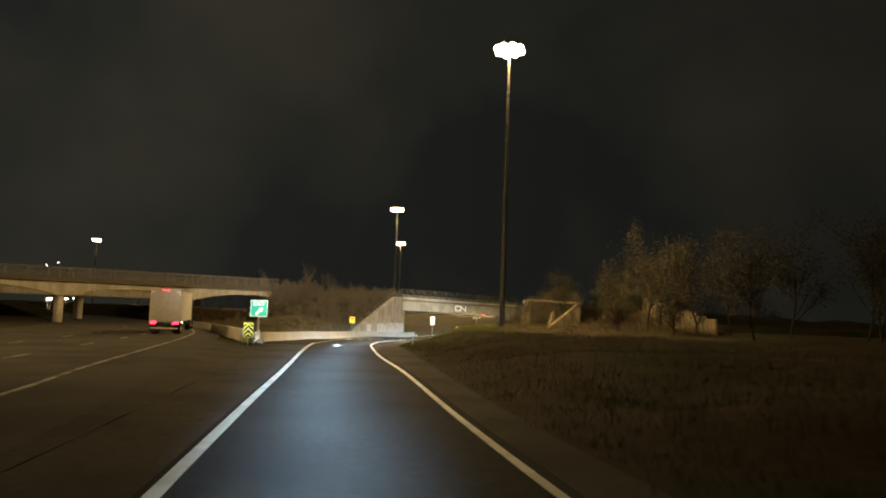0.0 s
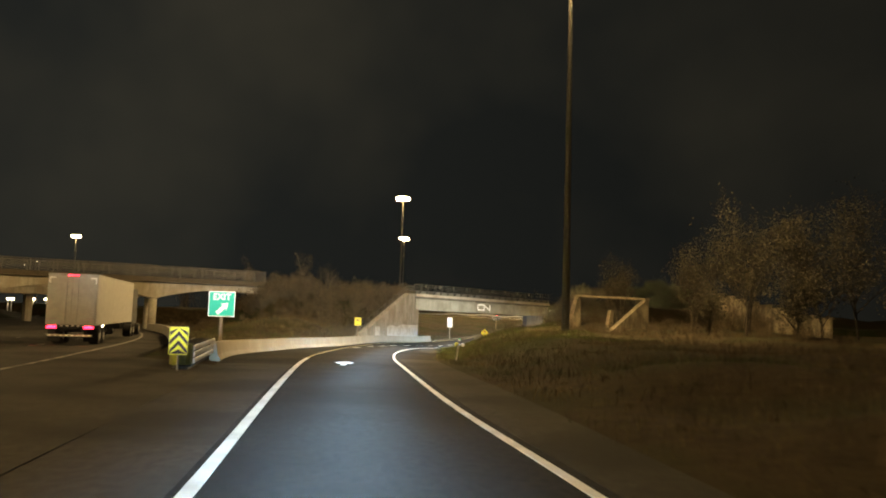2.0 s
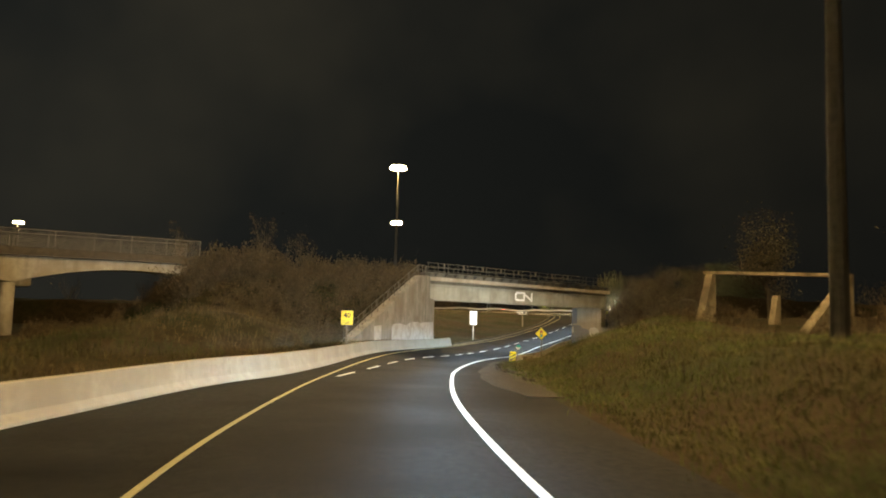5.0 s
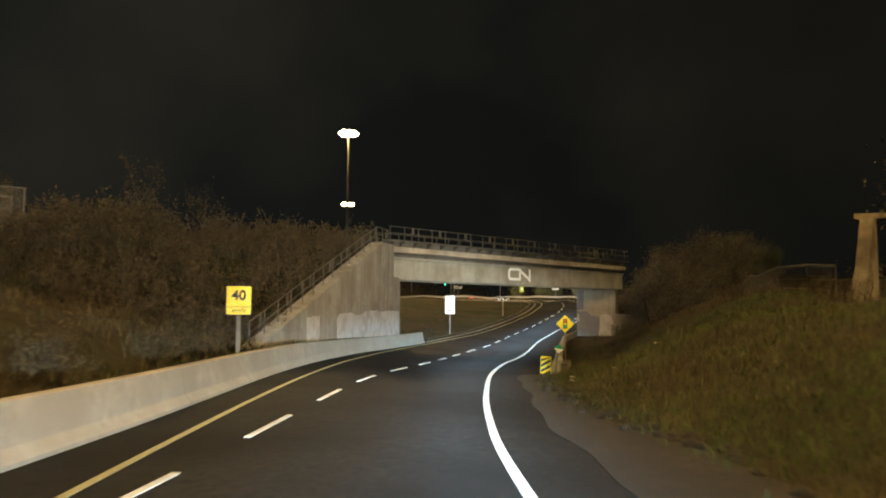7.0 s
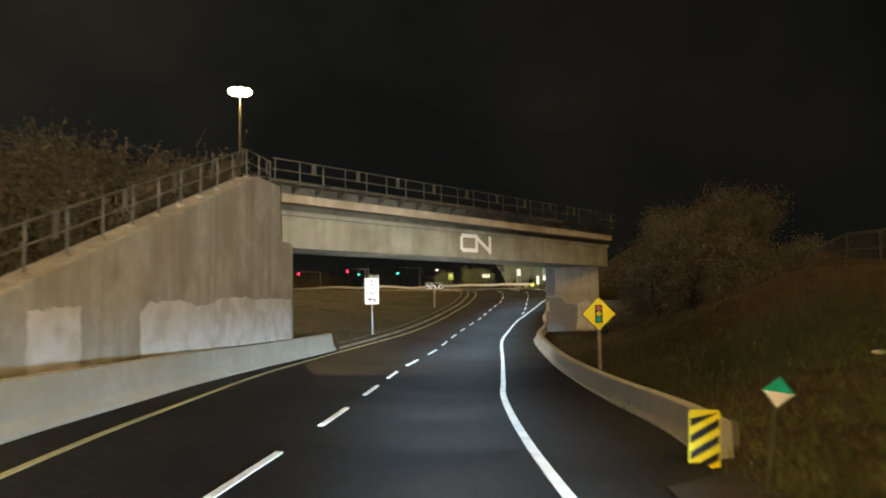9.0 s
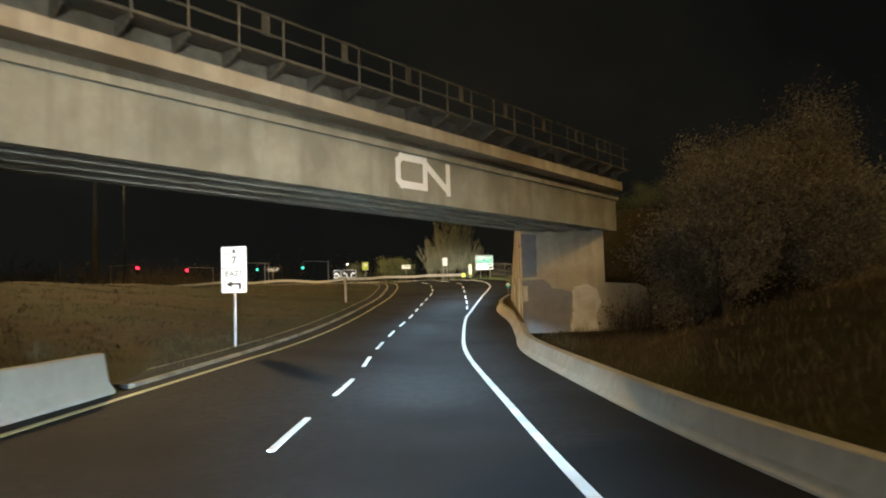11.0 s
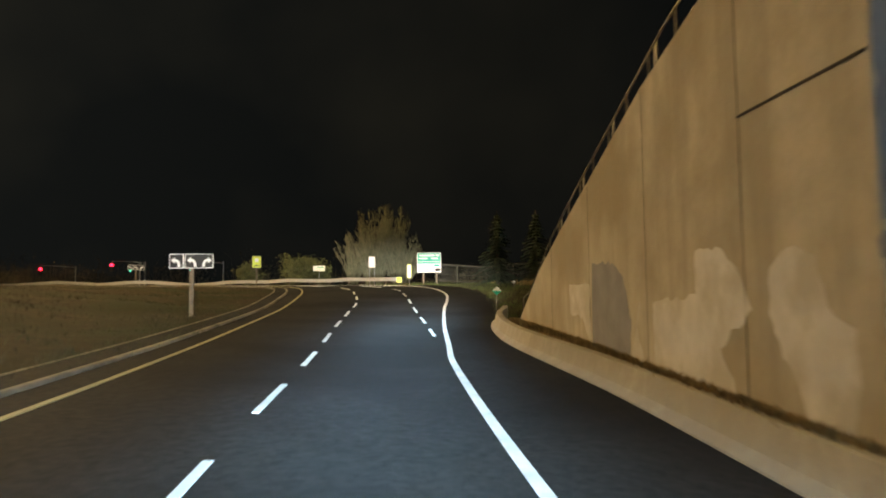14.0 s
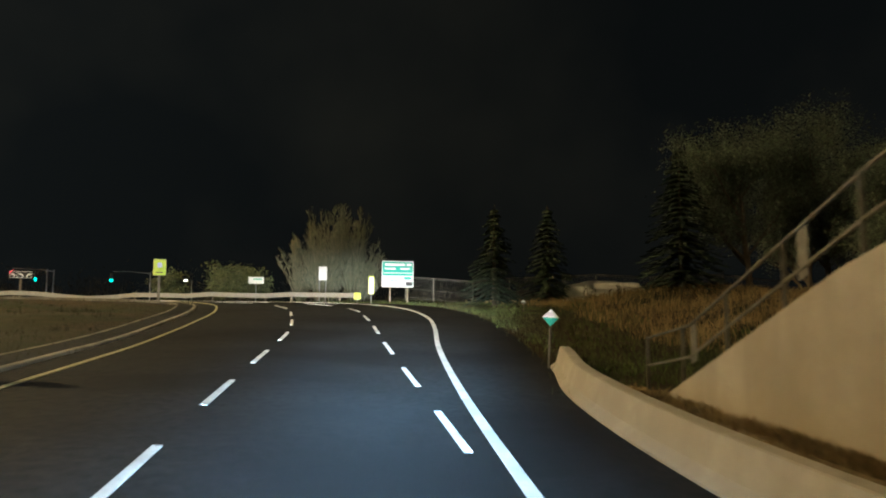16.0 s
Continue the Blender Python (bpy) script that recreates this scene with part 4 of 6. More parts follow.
def build_overpass():
    x, y = along_rail(-41)
    b = root("railway_overpass", pose(x, y, 0), "long haunched concrete railway overpass across the highway", "bridge")
    inv = b.matrix_world.inverted()

    def add(name, bm, mat):
        bmesh.ops.transform(bm, matrix=inv, verts=bm.verts)
        return part(name, bm, mat, b)

    stations = np.linspace(-27, -112, 69)
    bm = bmesh.new()
    rings = []
    for s in stations:
        zb = soffit(s)
        rings.append([bm.verts.new(rail_point(s, o, z)) for o, z in ((0.3, zb), (0.3, 5.62), (0.75, 5.70), (0.75, 6.0), (-3.9, 6.0), (-3.9, 5.70), (-3.4, 5.62), (-3.4, zb))])
    for p, q in zip(rings, rings[1:]):
        for k in range(8):
            bm.faces.new((p[k], p[(k + 1) % 8], q[(k + 1) % 8], q[k]))
    bm.faces.new(rings[0])
    bm.faces.new(rings[-1][::-1])
    bmesh.ops.recalc_face_normals(bm, faces=bm.faces)
    add("deck", bm, CONCRETE)
    for o in (0.62, -3.8):
        bm = bmesh.new()
        rail_box_flat(bm, -26, -112, o + 0.16, o - 0.09, 5.72, 6.35)
        # dark brown all over, also covering the deck's edge
        add("parapet", bm, DARK_STEEL)
        for k in range(16):
            bm = bmesh.new()
            rail_box_flat(bm, -26, -112, o + 0.006, o - 0.006, 6.42 + 0.09 * k, 6.44 + 0.09 * k)
            add("fence_wire", bm, RAIL_STEEL)
        for k in range(30):
            bm = bmesh.new()
            s = -26.1 - k * 2.95
            tube(bm, [rail_point(s, o, 6.3), rail_point(s, o, 7.85)], 0.035, 5)
            add("fence_post", bm, RAIL_STEEL)
        bm = bmesh.new()
        tube(bm, [rail_point(-26, o, 7.83), rail_point(-112, o, 7.83)], 0.03, 5)
        add("top_rail", bm, RAIL_STEEL)
    bm = bmesh.new()
    rail_box_flat(bm, -25.2, -27.0, 0.25, -3.35, -0.6, 5.60)
    add("abutment", bm, RUIN)
    for s in (-41, -60, -79, -98):
        for o in (-0.25, -2.85):
            bm = bmesh.new()
            px, py = along_rail(s, o)
            bmesh.ops.create_cone(bm, cap_ends=True, segments=18, radius1=0.52, radius2=0.52, depth=5.2, matrix=Matrix.Translation((px, py, 3.5 - 2.6)))
            for f in bm.faces:
                f.smooth = len(f.verts) == 4
            add("pier", bm, CONCRETE)


def rail_box_flat(bm, s0, s1, o0, o1, z0, z1):
    c = [(s0, o0), (s1, o0), (s1, o1), (s0, o1)]
    low = [bm.verts.new(rail_point(s, o, z0)) for s, o in c]
    high = [bm.verts.new(rail_point(s, o, z1)) for s, o in c]
    bm.faces.new(low[::-1])
    bm.faces.new(high)
    for k in range(4):
        bm.faces.new((low[k], low[(k + 1) % 4], high[(k + 1) % 4], high[k]))
    bmesh.ops.recalc_face_normals(bm, faces=bm.faces)
    return bm


build_overpass()


def build_back_overpass():
    """A second, plain overpass beyond the first."""
    x, y = along_rail(-60, -34)
    b = root("road_overpass", pose(x, y, 0), "plain concrete road overpass standing behind the railway", "bridge")
    inv = b.matrix_world.inverted()
    for name, s0, s1, o0, o1, z0, z1, m in (("deck", -36, -130, -34, -44, 3.9, 5.1, CONCRETE), ("parapet", -36, -130, -33.8, -34.05, 5.1, 5.9, CONCRETE)):
        bm = rail_box_flat(bmesh.new(), s0, s1, o0, o1, z0, z1)
        bmesh.ops.transform(bm, matrix=inv, verts=bm.verts)
        part(name, bm, m, b)
    for s in (-52, -74, -96):
        bm = rail_box_flat(bmesh.new(), s, s - 1.0, -36, -42, -1.2, 3.9)
        bmesh.ops.transform(bm, matrix=inv, verts=bm.verts)
        part("pier", bm, CONCRETE, b)


build_back_overpass()
for x, y, z in ((-113.0, 200.9, 3.3), (-115.3, 206.0, 3.35), (-123.6, 229.4, 3.6), (-133.5, 252.5, 3.8)):
    g = ground_at(x, y)
    lamp = root("low_lamp", pose(x, y, g), "small warm lamp on a short post beyond the overpasses", "lamp", "lamps beyond the overpasses")
    bm = bmesh.new()
    bmesh.ops.create_uvsphere(bm, u_segments=12, v_segments=7, radius=0.42, matrix=Matrix.LocRotScale((0, 0, z - g), None, (1, 1, 0.6)))
    part("lens", bm, WARM_GLOW, lamp)
    part("post", tube(bmesh.new(), [(0, 0, -0.3), (0, 0, z - g - 0.2)], 0.07, 6), STEEL, lamp)
    part("hood", cube(-0.46, -0.46, z - g + 0.2, 0.46, 0.46, z - g + 0.3, 0.03), SIGN_GREY, lamp)
    lamp_light("low_lamp_light", "POINT", (x, y - 0.8, z - 0.3), 500, (1.0, 0.78, 0.42), 0.3)


# ---- high masts ----
def build_mast(x, y, z0, z1):
    m = root("high_mast_lamp", pose(x, y, z0), "tall dark steel high-mast lamp with a lit ring of warm floodlights", "street lamp", "high-mast lamps")
    h = z1 - z0
    part("pole", tube(bmesh.new(), [(0, 0, -0.4), (0, 0, h * 0.33), (0, 0, h * 0.66), (0, 0, h)], [0.36, 0.29, 0.22, 0.15], 12), MAST_STEEL, m)
    part("base_flange", cube(-0.55, -0.55, -0.3, 0.55, 0.55, 0.12, 0.03), STEEL, m)
    ring = bmesh.new()
    tube(ring, [(1.25 * math.cos(a), 1.25 * math.sin(a), h - 0.15) for a in np.linspace(0, 2 * math.pi, 25)], 0.06, 6)
    for k in range(4):
        a = k * math.pi / 2
        tube(ring, [(0, 0, h - 0.1), (1.25 * math.cos(a), 1.25 * math.sin(a), h - 0.15)], 0.045, 5)
    part("lowering_ring", ring, MAST_STEEL, m)
    for k in range(8):
        a = k * math.pi / 4 + 0.2
        c, s = 1.45 * math.cos(a), 1.45 * math.sin(a)
        bm = bmesh.new()
        bmesh.ops.create_uvsphere(bm, u_segments=12, v_segments=7, radius=0.50, matrix=Matrix.LocRotScale((c, s, h - 0.62), None, (1, 1, 0.95)))
        for f in bm.faces:
            f.smooth = True
        lens = part("floodlight", bm, MAST_GLOW, m)
        part("housing", tube(bmesh.new(), [(c, s, h - 0.30), (c, s, h + 0.12)], [0.36, 0.16], 10), MAST_STEEL, lens)
    return m


# the last one is an invented mast for the added floodlight
for mx, my, mz, hz, power in MASTS:
    build_mast(mx, my, mz, hz)


# ---- signs ----
def lettering(text, size, m, mat, parent, name="lettering", bold=0.0):
    """Built-in font turned to a mesh; lies in x and z, faces -y."""
    cu = bpy.data.curves.new(name, "FONT")
    cu.body, cu.size, cu.align_x, cu.align_y, cu.extrude, cu.offset = text, size, "CENTER", "CENTER", 0.002, bold
    cu.resolution_u = 3
    tmp = bpy.data.objects.new(name, cu)
    scene.collection.objects.link(tmp)
    me = bpy.data.meshes.new_from_object(tmp.evaluated_get(bpy.context.evaluated_depsgraph_get()))
    bpy.data.objects.remove(tmp)
    me.materials.clear()
    me.materials.append(mat)
    me.transform(m @ pose(0, 0, 0, 90))
    ob = new(name, me)
    ob.parent = parent
    return ob


def rounded(w, h, r=0.05, x=0.0, z=0.0, k=4):
    out = []
    for cx, cz, a0 in ((w / 2 - r, h / 2 - r, 0), (-w / 2 + r, h / 2 - r, 90), (-w / 2 + r, -h / 2 + r, 180), (w / 2 - r, -h / 2 + r, 270)):
        for i in range(k + 1):
            a = radians(a0 + 90 * i / k)
            out.append((x + cx + r * math.cos(a), z + cz + r * math.sin(a)))
    return out


def plate(name, outline, y0, y1, mat, parent, label=""):
    return part(name, extrude_outline(bmesh.new(), outline, y0, y1), mat, parent, label)


def sign(name, label, x, y, yaw, z_mid, w, h, border, face, posts=((0.0, 0.045),), post_mat=None, group="", rim=0.035, ground=None, lean=0.0, outline=None):
    """A roadside sign at a plan place, facing -y before its yaw: posts, a plate with a border, a face. Returns the thing and its plate height."""
    g = ground_at(x, y) if ground is None else ground
    s = root(name, pose(x, y, g, 0, lean, yaw), label, "road sign", group)
    zm = z_mid - g
    for px, r in posts:
        if post_mat is POST_WOOD:
            part("post", cube(px - r, 0.03, -0.5, px + r, 0.03 + 2 * r, zm + h * 0.42, 0.01), POST_WOOD, s)
        else:
            part("post", tube(bmesh.new(), [(px, 0.02 + r, -0.5), (px, 0.02 + r, zm + h * 0.42)], r, 8), post_mat or STEEL, s)
    out = outline or rounded
    p = plate("panel", [(a, b + zm) for a, b in out(w, h)], -0.005, 0.018, border, s)
    plate("face", [(a, b + zm) for a, b in out(w - 2 * rim, h - 2 * rim)], -0.0085, -0.004, face, p)
    plate("back", [(a, b + zm) for a, b in out(w - 0.01, h - 0.01)], 0.0182, 0.022, SIGN_GREY, p)
    return s, zm


def arrow_outline(x, z, length, width, head, angle):
    pts = [(-length / 2, -width / 2), (length / 2 - head, -width / 2), (length / 2 - head, -head * 0.72), (length / 2, 0), (length / 2 - head, head * 0.72), (length / 2 - head, width / 2), (-length / 2, width / 2)]
    c, s = math.cos(radians(angle)), math.sin(radians(angle))
    return [(x + a * c - b * s, z + a * s + b * c) for a, b in pts]


# exit sign in the gore
ex, zm = sign("exit_sign", "green exit sign with a white arrow behind the barrier", -15.53, 66.75, 4, 2.64, 1.58, 1.52, SIGN_WHITE, SIGN_GREEN,
              posts=((0.0, 0.09),), post_mat=POST_WOOD, rim=0.05)
lettering("EXIT", 0.52, Matrix.Translation((0, -0.0105, zm + 0.42)), SIGN_WHITE, ex, bold=0.012)
plate("arrow", arrow_outline(0.06, zm - 0.24, 0.92, 0.24, 0.36, 45), -0.0125, -0.008, SIGN_WHITE, ex)

# 40 km/h ramp speed
sp, zm = sign("advisory_speed_sign", "yellow advisory speed sign with black print, on a wooden post", -13.38, 109.06, 8, 1.41, 0.82, 0.96, SIGN_BLACK, SIGN_YELLOW,
              posts=((0.0, 0.065),), post_mat=POST_WOOD, rim=0.02)
lettering("40", 0.46, Matrix.Translation((0, -0.0105, zm + 0.15)), SIGN_BLACK, sp, bold=0.01)
plate("divider", [(-0.36, zm - 0.22), (0.36, zm - 0.22), (0.36, zm - 0.205), (-0.36, zm - 0.205)], -0.0105, -0.008, SIGN_BLACK, sp)
lettering("km/h", 0.22, Matrix.Translation((0, -0.0105, zm - 0.33)), SIGN_BLACK, sp)

# signals ahead
diamond = lambda w, h: [(0, -h / 2), (w / 2, 0), (0, h / 2), (-w / 2, 0)]
dg, zm = sign("signals_ahead_sign", "yellow diamond sign showing traffic lights behind the barrier", 2.06, 130.5, -14, 0.13, 1.16, 1.16, SIGN_BLACK, SIGN_YELLOW,
              posts=((0.0, 0.05),), post_mat=POST_WOOD, rim=0.025, outline=diamond)
plate("signal_symbol", rounded(0.24, 0.60, 0.03, 0, zm), -0.0115, -0.008, SIGN_BLACK, dg)
for dz, m in ((0.19, SIGN_RED), (0.0, SIGN_YELLOW), (-0.19, SIGN_GREEN)):
    plate("lens_symbol", [(0.085 * math.cos(a), zm + dz + 0.085 * math.sin(a)) for a in np.linspace(0, 2 * math.pi, 18, endpoint=False)], -0.0145, -0.011, m, dg)


def striped(s, zm, w, h, count, chevron):
    """Black stripes on a hazard marker: slanting, or as chevrons."""
    pitch = h / count
    for k in range(-1, count + 1):
        z = zm - h / 2 + k * pitch
        lo, hi = zm - h / 2 + 0.02, zm + h / 2 - 0.02
        rise = w * 0.55
        halves = ((-w / 2, 0.0, 0.0, rise), (0.0, w / 2, rise, 0.0)) if chevron else ((-w / 2, w / 2, 0.0, rise),)
        for x0, x1, r0, r1 in halves:
            x0, x1 = x0 + (0.012 if x0 < 0 and x0 != 0 else 0), x1 - (0.012 if x1 > 0 else 0)
            q = [(x0, z + r0), (x1, z + r1), (x1, z + r1 + pitch * 0.5), (x0, z + r0 + pitch * 0.5)]
            q = [(a, min(max(b, lo), hi)) for a, b in q]
            if abs(q[0][1] - q[3][1]) + abs(q[1][1] - q[2][1]) > 0.03:
                keep = [p for i, p in enumerate(q) if (abs(p[0] - q[i - 1][0]) + abs(p[1] - q[i - 1][1])) > 1e-4]
                if len(keep) >= 3:
                    plate("stripe", keep, -0.0115, -0.008, SIGN_BLACK, s)


hm, zm = sign("hazard_marker", "yellow and black slanted hazard marker at the barrier's end", -1.80, 116.93, -8, -1.42, 0.46, 0.96, SIGN_YELLOW, SIGN_YELLOW, posts=((0.0, 0.035),), rim=0.02, lean=2)
striped(hm, zm, 0.44, 0.94, 4, False)
cm, zm = sign("chevron_marker", "yellow marker with black chevrons in front of the crash cushion", -11.2, 49.2, 14, 1.14, 0.66, 1.0, SIGN_LIME, SIGN_LIME, posts=((0.0, 0.035),), rim=0.02)
striped(cm, zm, 0.64, 0.98, 3, True)


def delineator(x, y, z_mid, size, upper, lower, yaw, lean, label, ground=None):
    g = ground_at(x, y) if ground is None else ground
    d = root("delineator", pose(x, y, g, 0, lean, yaw), label, "road marker", "roadside delineators")
    zm = z_mid - g
    part("post", tube(bmesh.new(), [(0, 0.03, -0.4), (0, 0.03, zm)], 0.024, 6), RAIL_STEEL, d)
    h = size / 2
    plate("upper_half", [(-h, zm), (h, zm), (0, zm + h)], -0.004, 0.012, upper, d)
    plate("lower_half", [(-h, zm), (0, zm - h), (h, zm)], -0.004, 0.012, lower, d)
    return d


delineator(-1.66, 115.6, -0.52, 0.40, SIGN_GREEN, SIGN_WHITE, -10, 9, "green and white diamond delineator on a leaning post")
delineator(20.1, 188.4, 0.80, 0.44, SIGN_WHITE, SIGN_GREEN, -26, 3, "white and green diamond delineator beside the barrier's end")


def reflector_post(x, y, top):
    g = ground_at(x, y)
    d = root("reflector_post", pose(x, y, g, 0, 6, 8), "leaning grey post with a round white reflector on the bank", "road marker")
    h = top - g
    part("post", tube(bmesh.new(), [(0, 0, -0.4), (0, 0, h - 0.05)], 0.055, 8), STEEL, d)
    part("bracket", cube(-0.02, -0.01, h - 0.10, 0.30, 0.01, h - 0.05), STEEL, d)
    plate("reflector", [(0.28 + 0.10 * math.cos(q), h + 0.10 * math.sin(q)) for q in np.linspace(0, 2 * math.pi, 18, endpoint=False)], -0.03, -0.012, SIGN_WHITE, d)


reflector_post(-1.35, 69.0, 0.62)
delineator(31.0, 206.5, 1.9, 0.30, SIGN_WHITE, SIGN_GREY, -30, 0, "small white reflector post beside the verge")

# route sign
rt, zm = sign("route_sign", "white route sign with crown, number and arrow on a post", -3.56, 156.7, -14, 1.29, 0.98, 1.78, SIGN_BLACK, SIGN_WHITE, posts=((0.0, 0.055),), rim=0.012)
lettering("7", 0.40, Matrix.Translation((0, -0.0105, zm + 0.34)), SIGN_BLACK, rt, bold=0.006)
lettering("EAST", 0.30, Matrix.Translation((0, -0.0105, zm - 0.16)), SIGN_BLACK, rt, bold=0.004)
plate("divider", [(-0.46, zm + 0.05), (0.46, zm + 0.05), (0.46, zm + 0.07), (-0.46, zm + 0.07)], -0.0105, -0.008, SIGN_BLACK, rt)
for k in range(8):
    a0, a1 = radians(180 - 22.5 * k), radians(157.5 - 22.5 * k)
    plate("crown_arch", [(0.40 * math.cos(a0), zm + 0.50 + 0.16 * math.sin(a0)), (0.40 * math.cos(a1), zm + 0.50 + 0.16 * math.sin(a1)),
                         (0.375 * math.cos(a1), zm + 0.50 + 0.14 * math.sin(a1)), (0.375 * math.cos(a0), zm + 0.50 + 0.14 * math.sin(a0))], -0.0105, -0.008, SIGN_BLACK, rt)
plate("crown", rounded(0.09, 0.16, 0.03, 0, zm + 0.70), -0.0105, -0.008, SIGN_BLACK, rt)
plate("arrow", [(0.26, zm - 0.74), (0.26, zm - 0.50), (-0.08, zm - 0.50), (-0.08, zm - 0.42), (-0.30, zm - 0.545), (-0.08, zm - 0.67), (-0.08, zm - 0.58), (0.16, zm - 0.58), (0.16, zm - 0.74)], -0.0105, -0.008, SIGN_BLACK, rt)


def lane_sign(x, y, z_mid, yaw, scale, label):
    """Three lane-use panels: black, white-rimmed, with curved white arrows."""
    g = ground_at(x, y)
    s = root("lane_use_sign", pose(x, y, g, 0, 0, yaw), label, "road sign", "lane-use signs")
    zm = z_mid - g
    part("post", cube(-0.09, 0.03, -0.5, 0.09, 0.17, zm, 0.01), POST_WOOD, s)
    for x0, w in ((-0.66 * scale, 0.64 * scale), (0.34 * scale, 1.26 * scale)):
        p = plate("panel", rounded(w, 0.66 * scale, 0.03, x0, zm), -0.005, 0.02, SIGN_WHITE, s)
        plate("face", rounded(w - 0.07, 0.66 * scale - 0.07, 0.02, x0, zm), -0.0085, -0.004, SIGN_BLACK, p)
    for x0, flip in ((-0.66, 1), (0.05, 1), (0.66, -1)):
        pts = []
        for k in range(7):
            a = radians(15 * k)
            pts.append((0.14 - 0.20 + 0.24 * math.cos(a), -0.20 + 0.30 * math.sin(a)))
        inner = [(0.14 - 0.20 + 0.12 * math.cos(radians(15 * k)), -0.20 + 0.18 * math.sin(radians(15 * k))) for k in range(6, -1, -1)]
        head = [(-0.07, 0.18), (-0.24, 0.03), (-0.07, -0.10)]
        out = [(0.18, -0.26)] + pts + head + inner + [(0.06, -0.26)]
        plate("arrow", [((x0 + flip * a) * scale, zm + b * scale) for a, b in (out if flip == 1 else out[::-1])], -0.0125, -0.008, SIGN_WHITE, s)


lane_sign(6.2, 191.0, 2.20, -20, 1.0, "black and white lane arrows on a post in the grass island")
lane_sign(4.46, 256.4, 5.4, -10, 1.0, "distant black and white lane arrow sign")

wy, zm = sign("warning_sign", "lime-yellow warning sign on a post at the end of the field", 14.11, 223.15, -10, 4.23, 0.80, 1.06, SIGN_BLACK, SIGN_LIME, posts=((0.0, 0.08),), post_mat=POST_WOOD, rim=0.015)
plate("symbol", rounded(0.30, 0.34, 0.1, 0, zm + 0.14), -0.0115, -0.008, SIGN_WHITE, wy)
plate("print_bar", rounded(0.42, 0.06, 0.02, 0, zm - 0.34), -0.0115, -0.008, SIGN_BLACK, wy)
st, zm = sign("street_name_sign", "small pale street sign beyond the guard rail", 25.1, 245.3, -14, 4.94, 1.45, 0.66, SIGN_WHITE, SIGN_WHITE, posts=((0.0, 0.05),))
plate("print_bar", rounded(0.8, 0.10, 0.02, 0.15, zm + 0.12), -0.0115, -0.008, SIGN_GREEN, st)
sign("white_sign", "tall white sign on two posts beyond the guard rail", 29.4, 237.5, -16, 5.3, 0.75, 1.25, SIGN_WHITE, SIGN_WHITE, posts=((-0.28, 0.05), (0.28, 0.05)))
sign("object_marker", "narrow pale yellow marker beside the guard rail's end", 28.4, 222.6, -22, 3.5, 0.42, 1.3, SIGN_LIME, SIGN_WHITE, posts=((0.0, 0.04),), rim=0.05)
sign("end_marker", "small square yellow marker on the guard rail's end", 28.3, 225.2, -22, 2.80, 0.50, 0.50, SIGN_LIME, SIGN_LIME, posts=((0.0, 0.035),))
bd, zm = sign("direction_board", "green and white direction board on two posts", 30.7, 223.2, -20, 4.42, 2.35, 1.95, SIGN_WHITE, SIGN_GREEN, posts=((-0.55, 0.07), (0.75, 0.07)), post_mat=POST_WOOD, rim=0.06)
plate("white_field", rounded(2.20, 0.80, 0.05, 0, zm - 0.52), -0.011, -0.008, SIGN_WHITE, bd)
for bx, bz, w, h, m in ((-0.2, 0.70, 1.5, 0.17, SIGN_WHITE), (0.85, 0.70, 0.35, 0.17, SIGN_WHITE), (-0.55, 0.40, 0.8, 0.13, SIGN_WHITE), (0.55, 0.40, 0.7, 0.13, SIGN_WHITE), (0.0, 0.08, 2.1, 0.05, SIGN_WHITE),
                        (0.75, -0.30, 0.55, 0.20, SIGN_GREEN), (-0.3, -0.45, 0.7, 0.07, SIGN_GREEN), (-0.2, -0.70, 0.5, 0.06, SIGN_BLACK), (0.85, -0.72, 0.5, 0.30, SIGN_BLACK)):
    plate("print_bar", rounded(w, h, 0.02, bx, zm + bz), -0.0145, -0.0105, m, bd)


